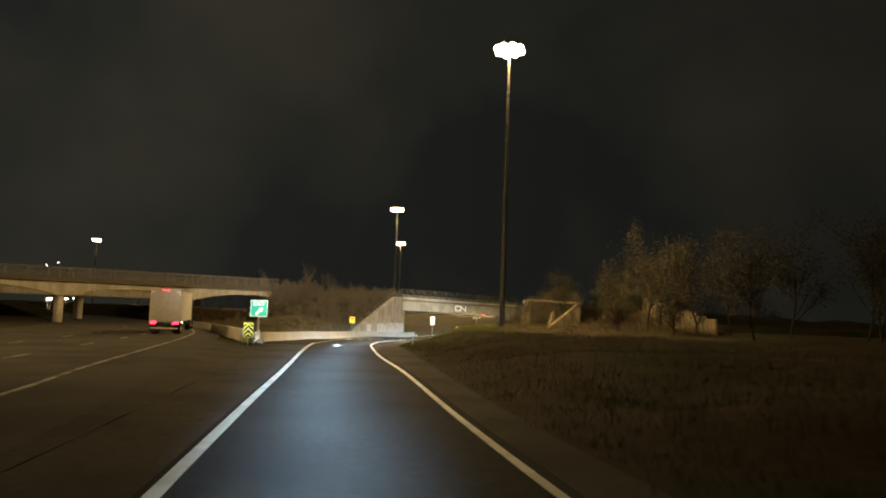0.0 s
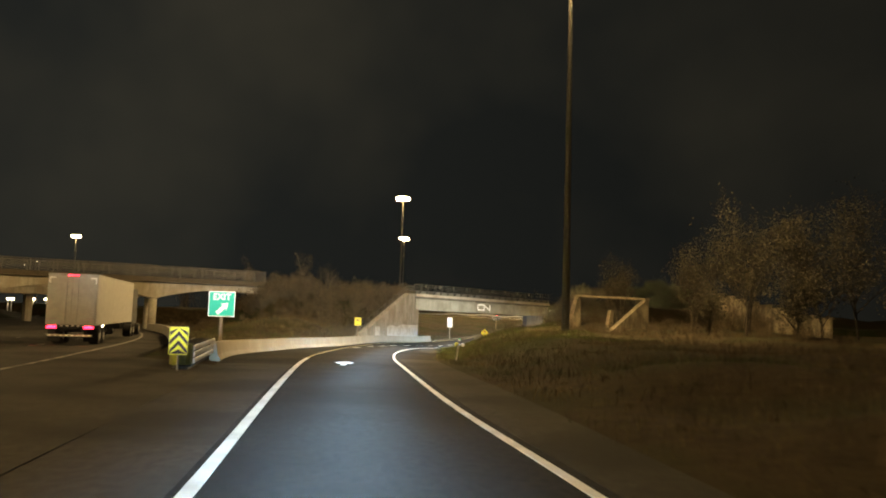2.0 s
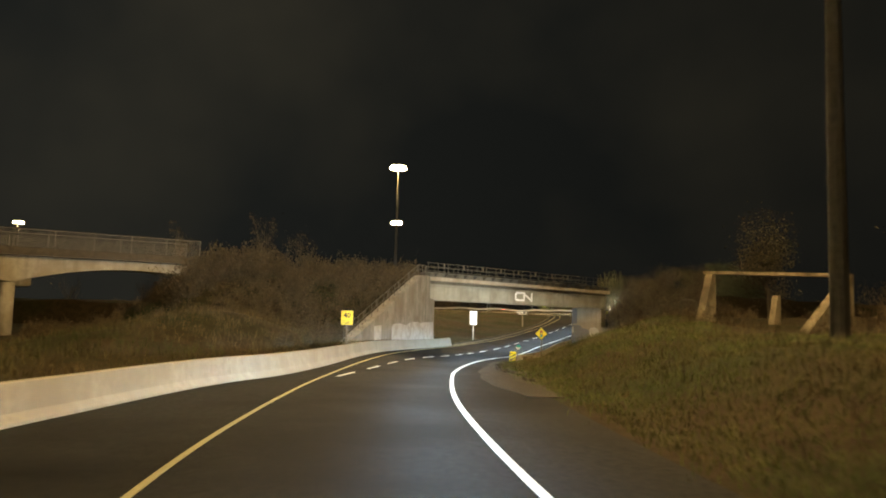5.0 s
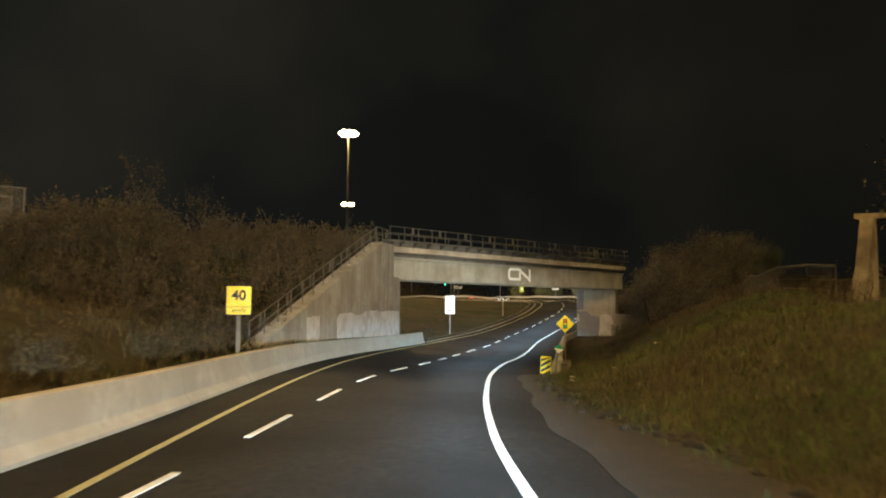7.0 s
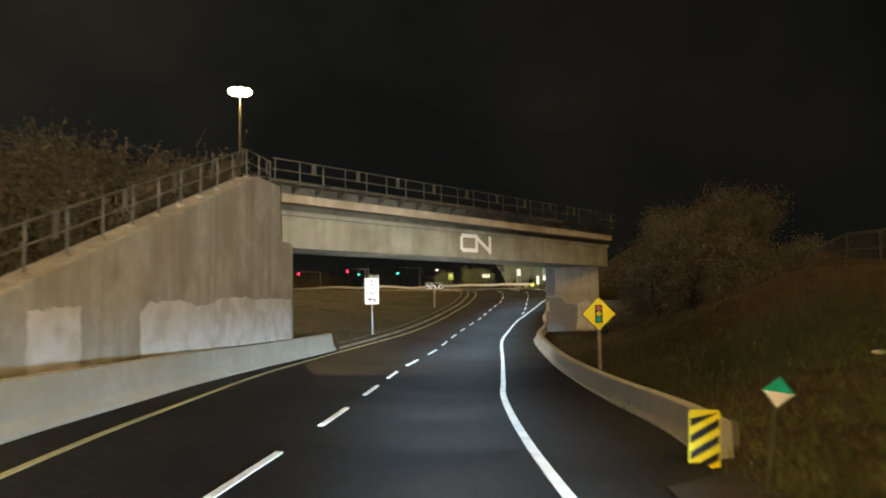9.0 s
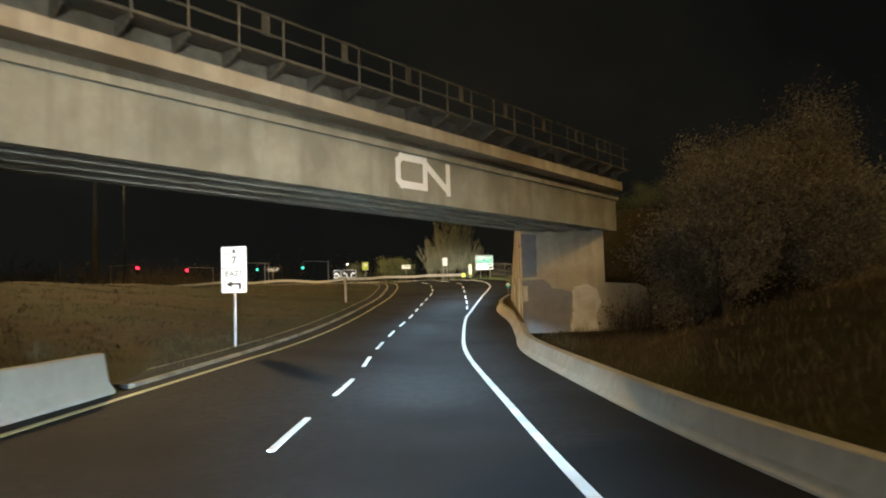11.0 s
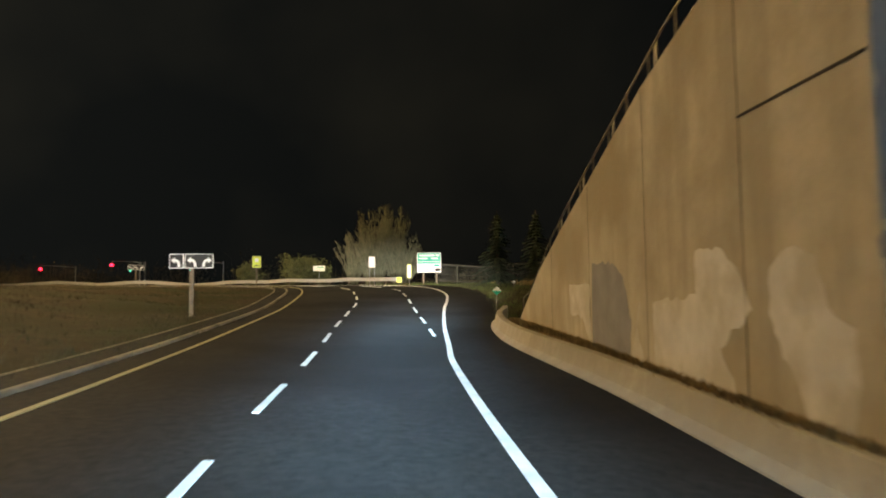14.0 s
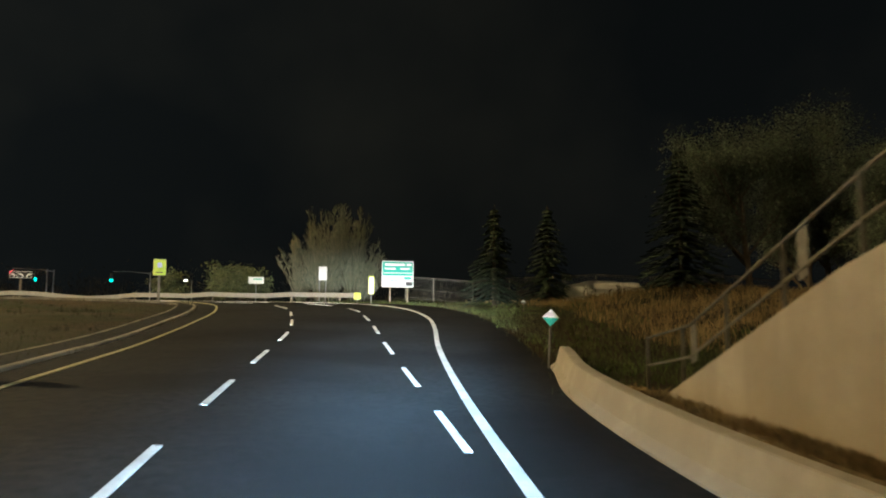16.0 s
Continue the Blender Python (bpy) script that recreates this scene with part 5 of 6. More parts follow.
# ---- crash cushion at the gore ----
def crash_cushion():
    a, b = Vector((-11.35, 49.7)), Vector((-13.55, 58.6))
    d = (b - a)
    yaw = math.degrees(math.atan2(-d.x, d.y))
    g = float(road_z(a.x, a.y)[0])
    c = root("crash_cushion", pose(a.x, a.y, g, 0, 0, yaw), "crash cushion with a yellow nose and striped steel fenders", "crash cushion")
    part("base_rail", cube(-0.30, 0.2, 0.0, 0.30, d.length, 0.10, 0.02), TRAILER_DARK, c)
    nose = bmesh.new()
    prof = [(-0.36, 0.9), (-0.36, 0.35), (-0.24, 0.08), (0.0, 0.0), (0.24, 0.08), (0.36, 0.35), (0.36, 0.9)]
    prism(nose, prof, 0.22, 0.98)
    part("nose", nose, SHADED_NOSE, c, "yellow plastic nose darkened to look shaded")
    for k in range(4):
        y0 = 0.95 + k * 2.0
        for side in (-1, 1):
            for j in range(3):
                z = 0.30 + j * 0.25
                x0 = side * (0.40 + 0.015 * k)
                beam = bmesh.new()
                sec = [(0, -0.10), (0.05, -0.06), (0.05, 0.06), (0, 0.10), (-0.012, 0.10), (-0.012, -0.10)]
                lo = [beam.verts.new((x0 + side * u, y0, z + v)) for u, v in sec]
                hi = [beam.verts.new((x0 + side * u, y0 + 2.05, z + v)) for u, v in sec]
                for i in range(6):
                    beam.faces.new((lo[i], lo[(i + 1) % 6], hi[(i + 1) % 6], hi[i]))
                beam.faces.new(lo)
                beam.faces.new(hi[::-1])
                bmesh.ops.recalc_face_normals(beam, faces=beam.faces)
                part("fender_beam", beam, STEEL, c)
        for j in range(2):
            part("diaphragm", cube(-0.36, y0 + j, 0.1, 0.36, y0 + j + 0.08, 0.92, 0.01), TRAILER_DARK, c)


crash_cushion()


# ---- guard rail at the end of the ramp ----
def guard_rail():
    line = curve([(28.3, 225.6), (23, 232.2), (15.5, 238.5), (8, 243.5), (-6, 251), (-24, 259)], 2.0)
    g = root("guard_rail", pose(0, 0, 0), "galvanised steel guard rail across the end of the ramp", "guard rail")
    z = ground_z(line[:, 0], line[:, 1])
    wave = [(0.0, 0.42), (0.06, 0.48), (0.06, 0.54), (0.0, 0.60), (0.06, 0.66), (0.06, 0.72), (0.0, 0.78), (-0.01, 0.78), (-0.01, 0.42)]
    rail = sweep("rail", line, wave, lambda x, y: ground_z(x, y), STEEL, g)
    for (x, y), zz in zip(line[::1], z[::1]):
        part("post", cube(x + 0.02, y + 0.02, zz - 0.4, x + 0.16, y + 0.16, zz + 0.74, 0.01), POST_WOOD, g)


guard_rail()


# ---- traffic signals ----
def signal(x, y, z_head, lit, yaw, arm):
    g = ground_at(x + arm, y)
    s = root("traffic_signal", pose(x, y, g, 0, 0, yaw), f"traffic signal showing {lit} on a steel mast arm", "traffic light", "traffic signals")
    zh = z_head - g
    part("mast", tube(bmesh.new(), [(arm, 0.3, -0.3), (arm, 0.3, zh + 0.8)], [0.13, 0.09], 8), STEEL, s)
    part("arm", tube(bmesh.new(), [(arm, 0.3, zh + 0.5), (arm * 0.4, 0.3, zh + 0.75), (0, 0.3, zh + 0.75)], [0.07, 0.06, 0.05], 6), STEEL, s)
    head = part("head", cube(-0.22, -0.02, zh - 0.95, 0.22, 0.28, zh + 0.30, 0.03), TRAILER_DARK, s)
    part("backplate", cube(-0.38, 0.10, zh - 1.15, 0.38, 0.13, zh + 0.50, 0.01), SIGN_BLACK, head)
    for k, (colour, m) in enumerate((("red", RED_GLOW), ("amber", None), ("green", GREEN_GLOW))):
        bm = bmesh.new()
        bmesh.ops.create_uvsphere(bm, u_segments=14, v_segments=8, radius=0.30, matrix=Matrix.LocRotScale((0, -0.03, zh + 0.06 - 0.38 * k), None, (1, 0.45, 1)))
        part("lens", bm, m if colour == lit and m else SIGN_BLACK, head)


signal(0.84, 298.5, 8.0, "red", 0, 5.5)
signal(-11.8, 315.0, 8.0, "red", 4, 6)
signal(-20.4, 290.5, 7.6, "red", 8, -5)
signal(14.5, 303.7, 8.4, "green", -20, 6)
signal(3.9, 300.0, 8.0, "green", -60, 2.6)


def street_lamp(x, y, z_head, label, mat, reach=1.2):
    g = ground_at(x, y)
    s = root("street_lamp", pose(x, y, g), label, "street lamp", "distant street lamps")
    h = z_head - g
    part("pole", tube(bmesh.new(), [(reach, 0, -0.3), (reach, 0, h + 0.1), (0.2, 0, h + 0.25)], [0.11, 0.07, 0.05], 7), STEEL, s)
    head = part("head", cube(-0.35, -0.16, h + 0.12, 0.35, 0.16, h + 0.30, 0.04), SIGN_GREY, s)
    bm = bmesh.new()
    bmesh.ops.create_uvsphere(bm, u_segments=12, v_segments=7, radius=0.28, matrix=Matrix.LocRotScale((0, 0, h + 0.08), None, (1, 0.8, 0.6)))
    part("lens", bm, mat, head)


street_lamp(28.6, 324.5, 9.2, "distant lit white street lamp on a pole", WHITE_GLOW)
street_lamp(-209.3, 364.2, 20.5, "distant lit street lamp beyond the overpass", WHITE_GLOW)
street_lamp(-204.9, 366.7, 22.3, "distant lit street lamp beyond the overpass", WHITE_GLOW)


# ---- lorry on the highway ----
def wheel(parent, x, y, r, w):
    bm = bmesh.new()
    bmesh.ops.create_cone(bm, cap_ends=True, segments=20, radius1=r, radius2=r, depth=w, matrix=pose(x, y, r, 0, 90))
    bmesh.ops.bevel(bm, geom=[e for e in bm.edges if len(e.link_faces) == 2 and {len(f.verts) for f in e.link_faces} == {4, 20}], offset=0.05, segments=2, affect="EDGES")
    t = part("wheel", bm, RUBBER, parent)
    bm = bmesh.new()
    bmesh.ops.create_cone(bm, cap_ends=True, segments=16, radius1=r * 0.55, radius2=r * 0.45, depth=w + 0.02, matrix=pose(x, y, r, 0, 90))
    part("rim", bm, STEEL, t)


def small_lamp(name, parent, x, y, z, w, h, mat):
    return part(name, cube(x - w / 2, y - 0.03, z - h / 2, x + w / 2, y + 0.01, z + h / 2, 0.006), mat, parent)


def lorry():
    x, y = -23.2, 64.0
    t = root("lorry", pose(x, y, float(highway_z(y)), 0, 0, 17), "white box semi-trailer lorry with lit red tail lamps on the highway", "lorry")
    body = part("trailer_box", cube(-1.3, 0.0, 1.15, 1.3, 14.6, 4.05, 0.03), TRAILER, t)
    part("roof_rail", cube(-1.31, -0.01, 3.93, 1.31, 14.61, 4.06, 0.01), STEEL, body)
    for sx in (-1, 1):
        part("rear_door", cube(min(sx * 0.02, sx * 1.22), -0.03, 1.25, max(sx * 0.02, sx * 1.22), 0.01, 3.88, 0.01), TRAILER, body, "white rear door")
        part("door_bar", tube(bmesh.new(), [(sx * 0.30, -0.06, 1.2), (sx * 0.30, -0.06, 3.9)], 0.02, 6), STEEL, body)
        part("reflective_corner", cube(min(sx * 0.90, sx * 1.24), -0.045, 3.78, max(sx * 0.90, sx * 1.24), -0.031, 3.86), SIGN_WHITE, body)
        part("reflective_edge", cube(min(sx * 1.17, sx * 1.24), -0.045, 3.50, max(sx * 1.17, sx * 1.24), -0.031, 3.779), SIGN_WHITE, body)
        part("tail_lamp", cube(min(sx * 0.72, sx * 1.20), -0.07, 0.95, max(sx * 0.72, sx * 1.20), -0.02, 1.10, 0.01), RED_GLOW, t, "lit red tail lamp")
        part("mudflap", cube(min(sx * 0.62, sx * 1.25), 0.55, 0.20, max(sx * 0.62, sx * 1.25), 0.57, 0.95), RUBBER, t)
    part("sill", cube(-1.3, -0.05, 0.92, 1.3, 0.12, 1.149, 0.01), TRAILER_DARK, t)
    for k in range(8):
        part("reflective_dash", cube(-1.1 + 0.29 * k, -0.035, 0.53, -0.95 + 0.29 * k, -0.021, 0.59), SIGN_WHITE, t, "white reflective dash")
        part("reflective_dash", cube(-1.1 + 0.29 * k, -0.065, 1.08, -0.95 + 0.29 * k, -0.051, 1.13), SIGN_WHITE, t, "white reflective dash")
    part("underrun_bar", cube(-1.15, -0.02, 0.50, 1.15, 0.10, 0.62, 0.01), TRAILER, t, "pale striped underrun bar")
    for sx in (-0.8, 0.8):
        part("underrun_strut", cube(sx - 0.04, 0.0, 0.62, sx + 0.04, 0.08, 0.92), TRAILER_DARK, t)
    for k in range(3):
        small_lamp("marker_lamp", t, -0.2 + 0.2 * k, -0.03, 3.98, 0.1, 0.05, RED_GLOW)
    part("chassis", cube(-0.55, 0.3, 0.75, 0.55, 14.2, 1.149, 0.02), TRAILER_DARK, t)
    for wy in (1.9, 3.2, 15.0, 16.3, 19.4):
        for sx in (-1, 1):
            wheel(t, sx * 0.98, wy, 0.50, 0.55)
    cab = part("cab", cube(-1.2, 15.4, 0.9, 1.2, 18.0, 3.7, 0.15), TRAILER_DARK, t)
    part("bonnet", cube(-0.95, 18.0, 0.8, 0.95, 20.2, 2.1, 0.15), TRAILER_DARK, cab)
    part("tractor_frame", cube(-0.5, 14.3, 0.6, 0.5, 19.8, 0.9, 0.02), TRAILER_DARK, t)
    part("side_lamp", cube(1.30, 2.2, 1.0, 1.34, 2.4, 1.12), WARM_GLOW, t, "small amber side lamp")


lorry()


def far_car():
    x, y = 8.2, 287.0
    c = root("car", pose(x, y, ground_at(x, y), 0, 0, 60), "distant dark car with lit red tail lamps", "car")
    bm = bmesh.new()
    prism(bm, [(-0.9, -2.2), (0.9, -2.2), (0.9, 2.2), (-0.9, 2.2)], 0.35, 0.95)
    body = part("body", bm, TRAILER_DARK, c)
    bm = bmesh.new()
    lo = [(-0.82, -1.5), (0.82, -1.5), (0.82, 1.0), (-0.82, 1.0)]
    v = [bm.verts.new((a, b, 0.95)) for a, b in lo] + [bm.verts.new((a * 0.8, b * 0.62, 1.45)) for a, b in lo]
    bm.faces.new(v[4:])
    for k in range(4):
        bm.faces.new((v[k], v[(k + 1) % 4], v[4 + (k + 1) % 4], v[4 + k]))
    part("cabin", bm, SIGN_BLACK, body)
    for sx in (-0.7, 0.7):
        small_lamp("tail_lamp", body, sx, -2.2, 0.80, 0.36, 0.20, RED_GLOW)
        for wy in (-1.3, 1.35):
            wheel(c, sx * 1.1, wy, 0.32, 0.2)


far_car()


# ---- old concrete abutment on the bank ----
def old_abutment():
    a, b = Vector((13.44, 117.9)), Vector((20.4, 111.3))
    g = 0.4
    t = root("old_abutment", pose(a.x, a.y, g), "ruined concrete abutment with a coping and sloping side walls", "ruin")
    d = (b - a)
    n = Vector((-0.765, -0.644))
    o = a

    def wallpiece(name, pts, mat):
        bm = bmesh.new()
        k = len(pts[0])
        fr = [bm.verts.new((p.x - o.x, p.y - o.y, z - g)) for p, z in pts[0]]
        bk = [bm.verts.new((p.x - o.x, p.y - o.y, z - g)) for p, z in pts[1]]
        bm.faces.new(fr)
        bm.faces.new(bk[::-1])
        for i in range(k):
            bm.faces.new((fr[i], bk[i], bk[(i + 1) % k], fr[(i + 1) % k]))
        bmesh.ops.recalc_face_normals(bm, faces=bm.faces)
        part(name, bm, mat, t)

    du, back = d.normalized(), -n
    wallpiece("coping", ([(a - du * 0.3 + n * 0.25, 5.38), (b + du * 0.3 + n * 0.25, 4.98), (b + du * 0.3 + n * 0.25, 5.22), (a - du * 0.3 + n * 0.25, 5.62)],
                         [(a - du * 0.3 + back * 0.8, 5.38), (b + du * 0.3 + back * 0.8, 4.98), (b + du * 0.3 + back * 0.8, 5.22), (a - du * 0.3 + back * 0.8, 5.62)]), RUIN)
    for base, run, top, w in ((a, 2.2, 5.35, 0.55), (b, 7.4, 4.95, 0.6), (a + d * 0.52, 1.3, 3.7, 0.4)):
        p, q = base + n * 0.02, base + n * run
        wallpiece("side_wall", ([(p, -0.5), (q, -0.5), (q, 0.9), (p + n * 0.4, top), (p, top)],
                                [(p + du * w, -0.5), (q + du * w, -0.5), (q + du * w, 0.9), (p + n * 0.4 + du * w, top), (p + du * w, top)]), RUIN)


old_abutment()


# ---- wire fences on the banks ----
def wire_fence(points, height, label, spacing=3.0):
    line = curve(points, spacing)
    f = root("wire_fence", pose(0, 0, 0), label, "fence")
    z = ground_z(line[:, 0], line[:, 1])
    for (x, y), g in zip(line, z):
        part("fence_post", tube(bmesh.new(), [(x, y, g - 0.3), (x, y, g + height)], 0.04, 6), RAIL_STEEL, f)
    for h in (0.15, 0.5, 0.95, 1.0):
        part("wire", tube(bmesh.new(), [(x, y, g + h * height) for (x, y), g in zip(line, z)], 0.012 if h < 1 else 0.028, 4), RAIL_STEEL, f)
    mesh = bmesh.new()
    for k in range(len(line) - 1):
        p, q = line[k], line[k + 1]
        count = 14
        for j in range(count):
            for s0, s1 in ((j / count, (j + 3) / count), ((j + 3) / count, j / count)):
                a, b = p + (q - p) * min(s0, 1), p + (q - p) * min(s1, 1)
                za, zb = z[k] + (z[k + 1] - z[k]) * min(s0, 1), z[k] + (z[k + 1] - z[k]) * min(s1, 1)
                tube(mesh, [(a[0], a[1], za + 0.1), (b[0], b[1], zb + height - 0.03)], 0.006, 3, False)
    part("mesh", mesh, RAIL_STEEL, f)


wire_fence([(13.0, 119.5), (14.5, 128), (17.5, 138), (21, 148)], 1.5, "wire fence with steel posts along the bank")
wire_fence([(32.8, 226.5), (35.6, 220.5), (39, 215.5), (44, 211), (52, 207)], 1.9, "wire fence with steel posts behind the verge")


# ---- pale things behind the bank ----
def noise_wall():
    """A boundary wall of panels that steps down along the slope."""
    p, q = Vector((34.3, 128.8)), Vector((38.6, 104.0))
    d = (q - p).normalized()
    w = root("boundary_wall", pose(p.x, p.y, 0.5, 0, 0, math.degrees(math.atan2(d.y, d.x))), "stepped tan boundary wall of concrete panels behind the bushes", "wall")
    for k in range(9):
        part("wall_panel", cube(2.8 * k, 0, -1.5, 2.8 * k + 2.77, 0.28, 6.1 - 0.42 * k, 0.02), RUIN, w)
        part("panel_coping", cube(2.8 * k - 0.02, -0.05, 6.1 - 0.42 * k, 2.8 * k + 2.79, 0.33, 6.22 - 0.42 * k, 0.015), RUIN, w)


noise_wall()


def tarp_mound():
    bm = bmesh.new()
    bmesh.ops.create_icosphere(bm, subdivisions=4, radius=1.0)
    for v in bm.verts:
        n = noise.noise(v.co * 2.2) * 0.16
        v.co = Vector((math.copysign(abs(v.co.x) ** 0.6, v.co.x) * (2.5 + n * 2), v.co.y * (1.4 + n), math.copysign(abs(v.co.z) ** 0.5, v.co.z) * (0.8 + n * 0.9) if v.co.z > -0.5 else -0.5))
    t = part("sheeted_stack", bm, TARP)
    t.location = (38.5, 208.9, ground_at(38.5, 208.9) + 0.25)
    t.rotation_euler = (0, 0, radians(-28))
    tagged(t, "long low stack under a white tarpaulin beside the mound", "stack")


tarp_mound()


# ---- plants ----
def blades(name, spots, height, width, per, mat, spread, seed, droop=0.35):
    """Tufts of thin bent blades; spots are rows of x, y, z, size."""
    rng = np.random.default_rng(seed)
    n = len(spots) * per
    base = np.repeat(spots[:, :3], per, 0)
    size = np.repeat(spots[:, 3], per) * rng.uniform(0.5, 1.2, n)
    base[:, :2] += rng.normal(0, spread, (n, 2)) * np.repeat(spots[:, 3:4], per, 0)
    ang = rng.uniform(0, 2 * np.pi, n)
    lean = rng.uniform(0.05, droop, n)
    way = np.c_[np.cos(ang), np.sin(ang)]
    side = np.c_[-way[:, 1], way[:, 0]] * width * size[:, None]
    h = height * size
    mid = np.c_[base[:, :2] + way * (h * lean * 0.4)[:, None], base[:, 2] + h * 0.6]
    tip = np.c_[base[:, :2] + way * (h * lean * 1.3)[:, None], base[:, 2] + h]
    v = np.stack([np.c_[base[:, :2] - side, base[:, 2] - 0.03], np.c_[base[:, :2] + side, base[:, 2] - 0.03], np.c_[mid[:, :2] + side * 0.7, mid[:, 2]], np.c_[mid[:, :2] - side * 0.7, mid[:, 2]], tip], 1).reshape(-1, 3)
    k = np.arange(n) * 5
    faces = [f for i in k for f in ((i, i + 1, i + 2, i + 3), (i + 3, i + 2, i + 4))]
    return soup(name, v, faces, mat)


def scatter(count, box_, keep, seed):
    rng = np.random.default_rng(seed)
    x, y = rng.uniform(box_[0], box_[1], count), rng.uniform(box_[2], box_[3], count)
    ok = keep(x, y)
    x, y = x[ok], y[ok]
    return np.c_[x, y, ground_z(x, y), rng.uniform(0.6, 1.3, len(x))]


def off_road(x, y, lo, hi):
    er, el, eh = near(RIGHT_BASE, x, y)[1], -near(LEFT_BASE, x, y)[1], near(HIGHWAY_LINE, x, y)[1]
    d = np.where(er > 0, er, np.where(el > 0, el, -1))
    return (d > lo) & (d < hi) & ~((eh < 4) & (eh > -20) & (y < 235))


spots = scatter(34000, (-8, 30, -5, 160), lambda x, y: off_road(x, y, 0.5, 15) & (x > -6), 3)
tagged(blades("bank_grass", spots, 0.17, 0.007, 7, GRASS, 0.25, 4, 1.3), "rough brown and green grass on the bank", "grass", kind="stuff")
spots = scatter(6500, (-6, 40, 0, 160), lambda x, y: off_road(x, y, 2.0, 24), 8)
tagged(blades("bank_weeds", spots, 0.42, 0.010, 9, TWIG, 0.35, 9, 1.2), "dead brown weeds on the bank", "weeds", kind="stuff")
spots = scatter(22000, (-30, 46, 150, 235), lambda x, y: off_road(x, y, 0.4, 22) & ~((near(RIGHT_BASE, x, y)[1] > 0) & (near(RIGHT_BASE, x, y)[1] < 1.8) & (y < 187)), 5)
tagged(blades("field_grass", spots, 0.17, 0.010, 6, FIELD_GRASS, 0.2, 6, 1.3), "short dull grass on the island and verge", "grass", kind="stuff")
spots = scatter(9000, (-40, -8, 62, 150), lambda x, y: off_road(x, y, 0.9, 18), 15)
tagged(blades("embankment_grass", spots, 0.4, 0.014, 7, GRASS, 0.25, 16, 1.2), "long dry grass behind the barrier", "grass", kind="stuff")


spots = scatter(12000, (14, 36, 184, 226), lambda x, y: (near(RIGHT_BASE, x, y)[1] > 0.4) & (near(RIGHT_BASE, x, y)[1] < 6), 31)
tagged(blades("verge_grass", spots, 0.16, 0.009, 6, GREEN_GRASS, 0.2, 32, 1.3), "short green grass on the verge", "grass", kind="stuff")
spots = scatter(9000, (20, 48, 186, 218), lambda x, y: (near(RIGHT_BASE, x, y)[1] > 4.5) & (near(RIGHT_BASE, x, y)[1] < 20), 35)
tagged(blades("mound_grass", spots, 0.34, 0.012, 7, MOUND_GRASS, 0.25, 36, 1.2), "long bleached grass on the mound", "grass", kind="stuff")
spots = scatter(30000, (-6, 20, 70, 122), lambda x, y: (near(RIGHT_BASE, x, y)[1] > 0.6) & (near(RIGHT_BASE, x, y)[1] < 13), 33)
tagged(blades("roadside_grass", spots, 0.16, 0.008, 6, GREEN_GRASS, 0.25, 34, 1.3), "short green grass at the foot of the bank", "grass", kind="stuff")



def clods(name, spots, mat, seed):
    """Flattened uneven lumps of earth; spots are rows of x, y, z, size."""
    rng = np.random.default_rng(seed)
    verts, faces = [], []
    for x, y, z, size in spots:
        first = len(verts)
        for ring, (reach, rise) in enumerate(((1.0, -0.03), (0.8, 0.45), (0.35, 0.75))):
            for k in range(7):
                a, q = 2 * math.pi * k / 7, rng.uniform(0.7, 1.25)
                verts.append((x + size * reach * q * math.cos(a), y + size * 1.5 * reach * q * math.sin(a), z + size * rise * rng.uniform(0.6, 1.1)))
        for ring in range(2):
            for k in range(7):
                i, j = first + ring * 7 + k, first + ring * 7 + (k + 1) % 7
                faces.append((i, j, j + 7, i + 7))
        faces.append(tuple(first + 14 + k for k in range(7)))
    return soup(name, np.array(verts), faces, mat, smooth=True)


spots = scatter(900, (-6, 2, 92, 113), lambda x, y: np.abs(near(RIGHT_BASE, x, y)[1] - 0.35) < 0.55, 71)
spots[:, 3] *= 0.16
tagged(clods("earth_clods", spots, MUD, 72), "dark clods of dug earth along the foot of the bank", "earth", kind="stuff")

spots = scatter(230, (-4, 16, 18, 118), lambda x, y: (near(RIGHT_BASE, x, y)[1] > 0.8) & (near(RIGHT_BASE, x, y)[1] < 9), 61)
tagged(blades("bleached_tufts", spots, 0.22, 0.010, 46, GRASS, 0.34, 62, 1.7), "flattened tufts of dead grass on the bank", "grass", kind="stuff")


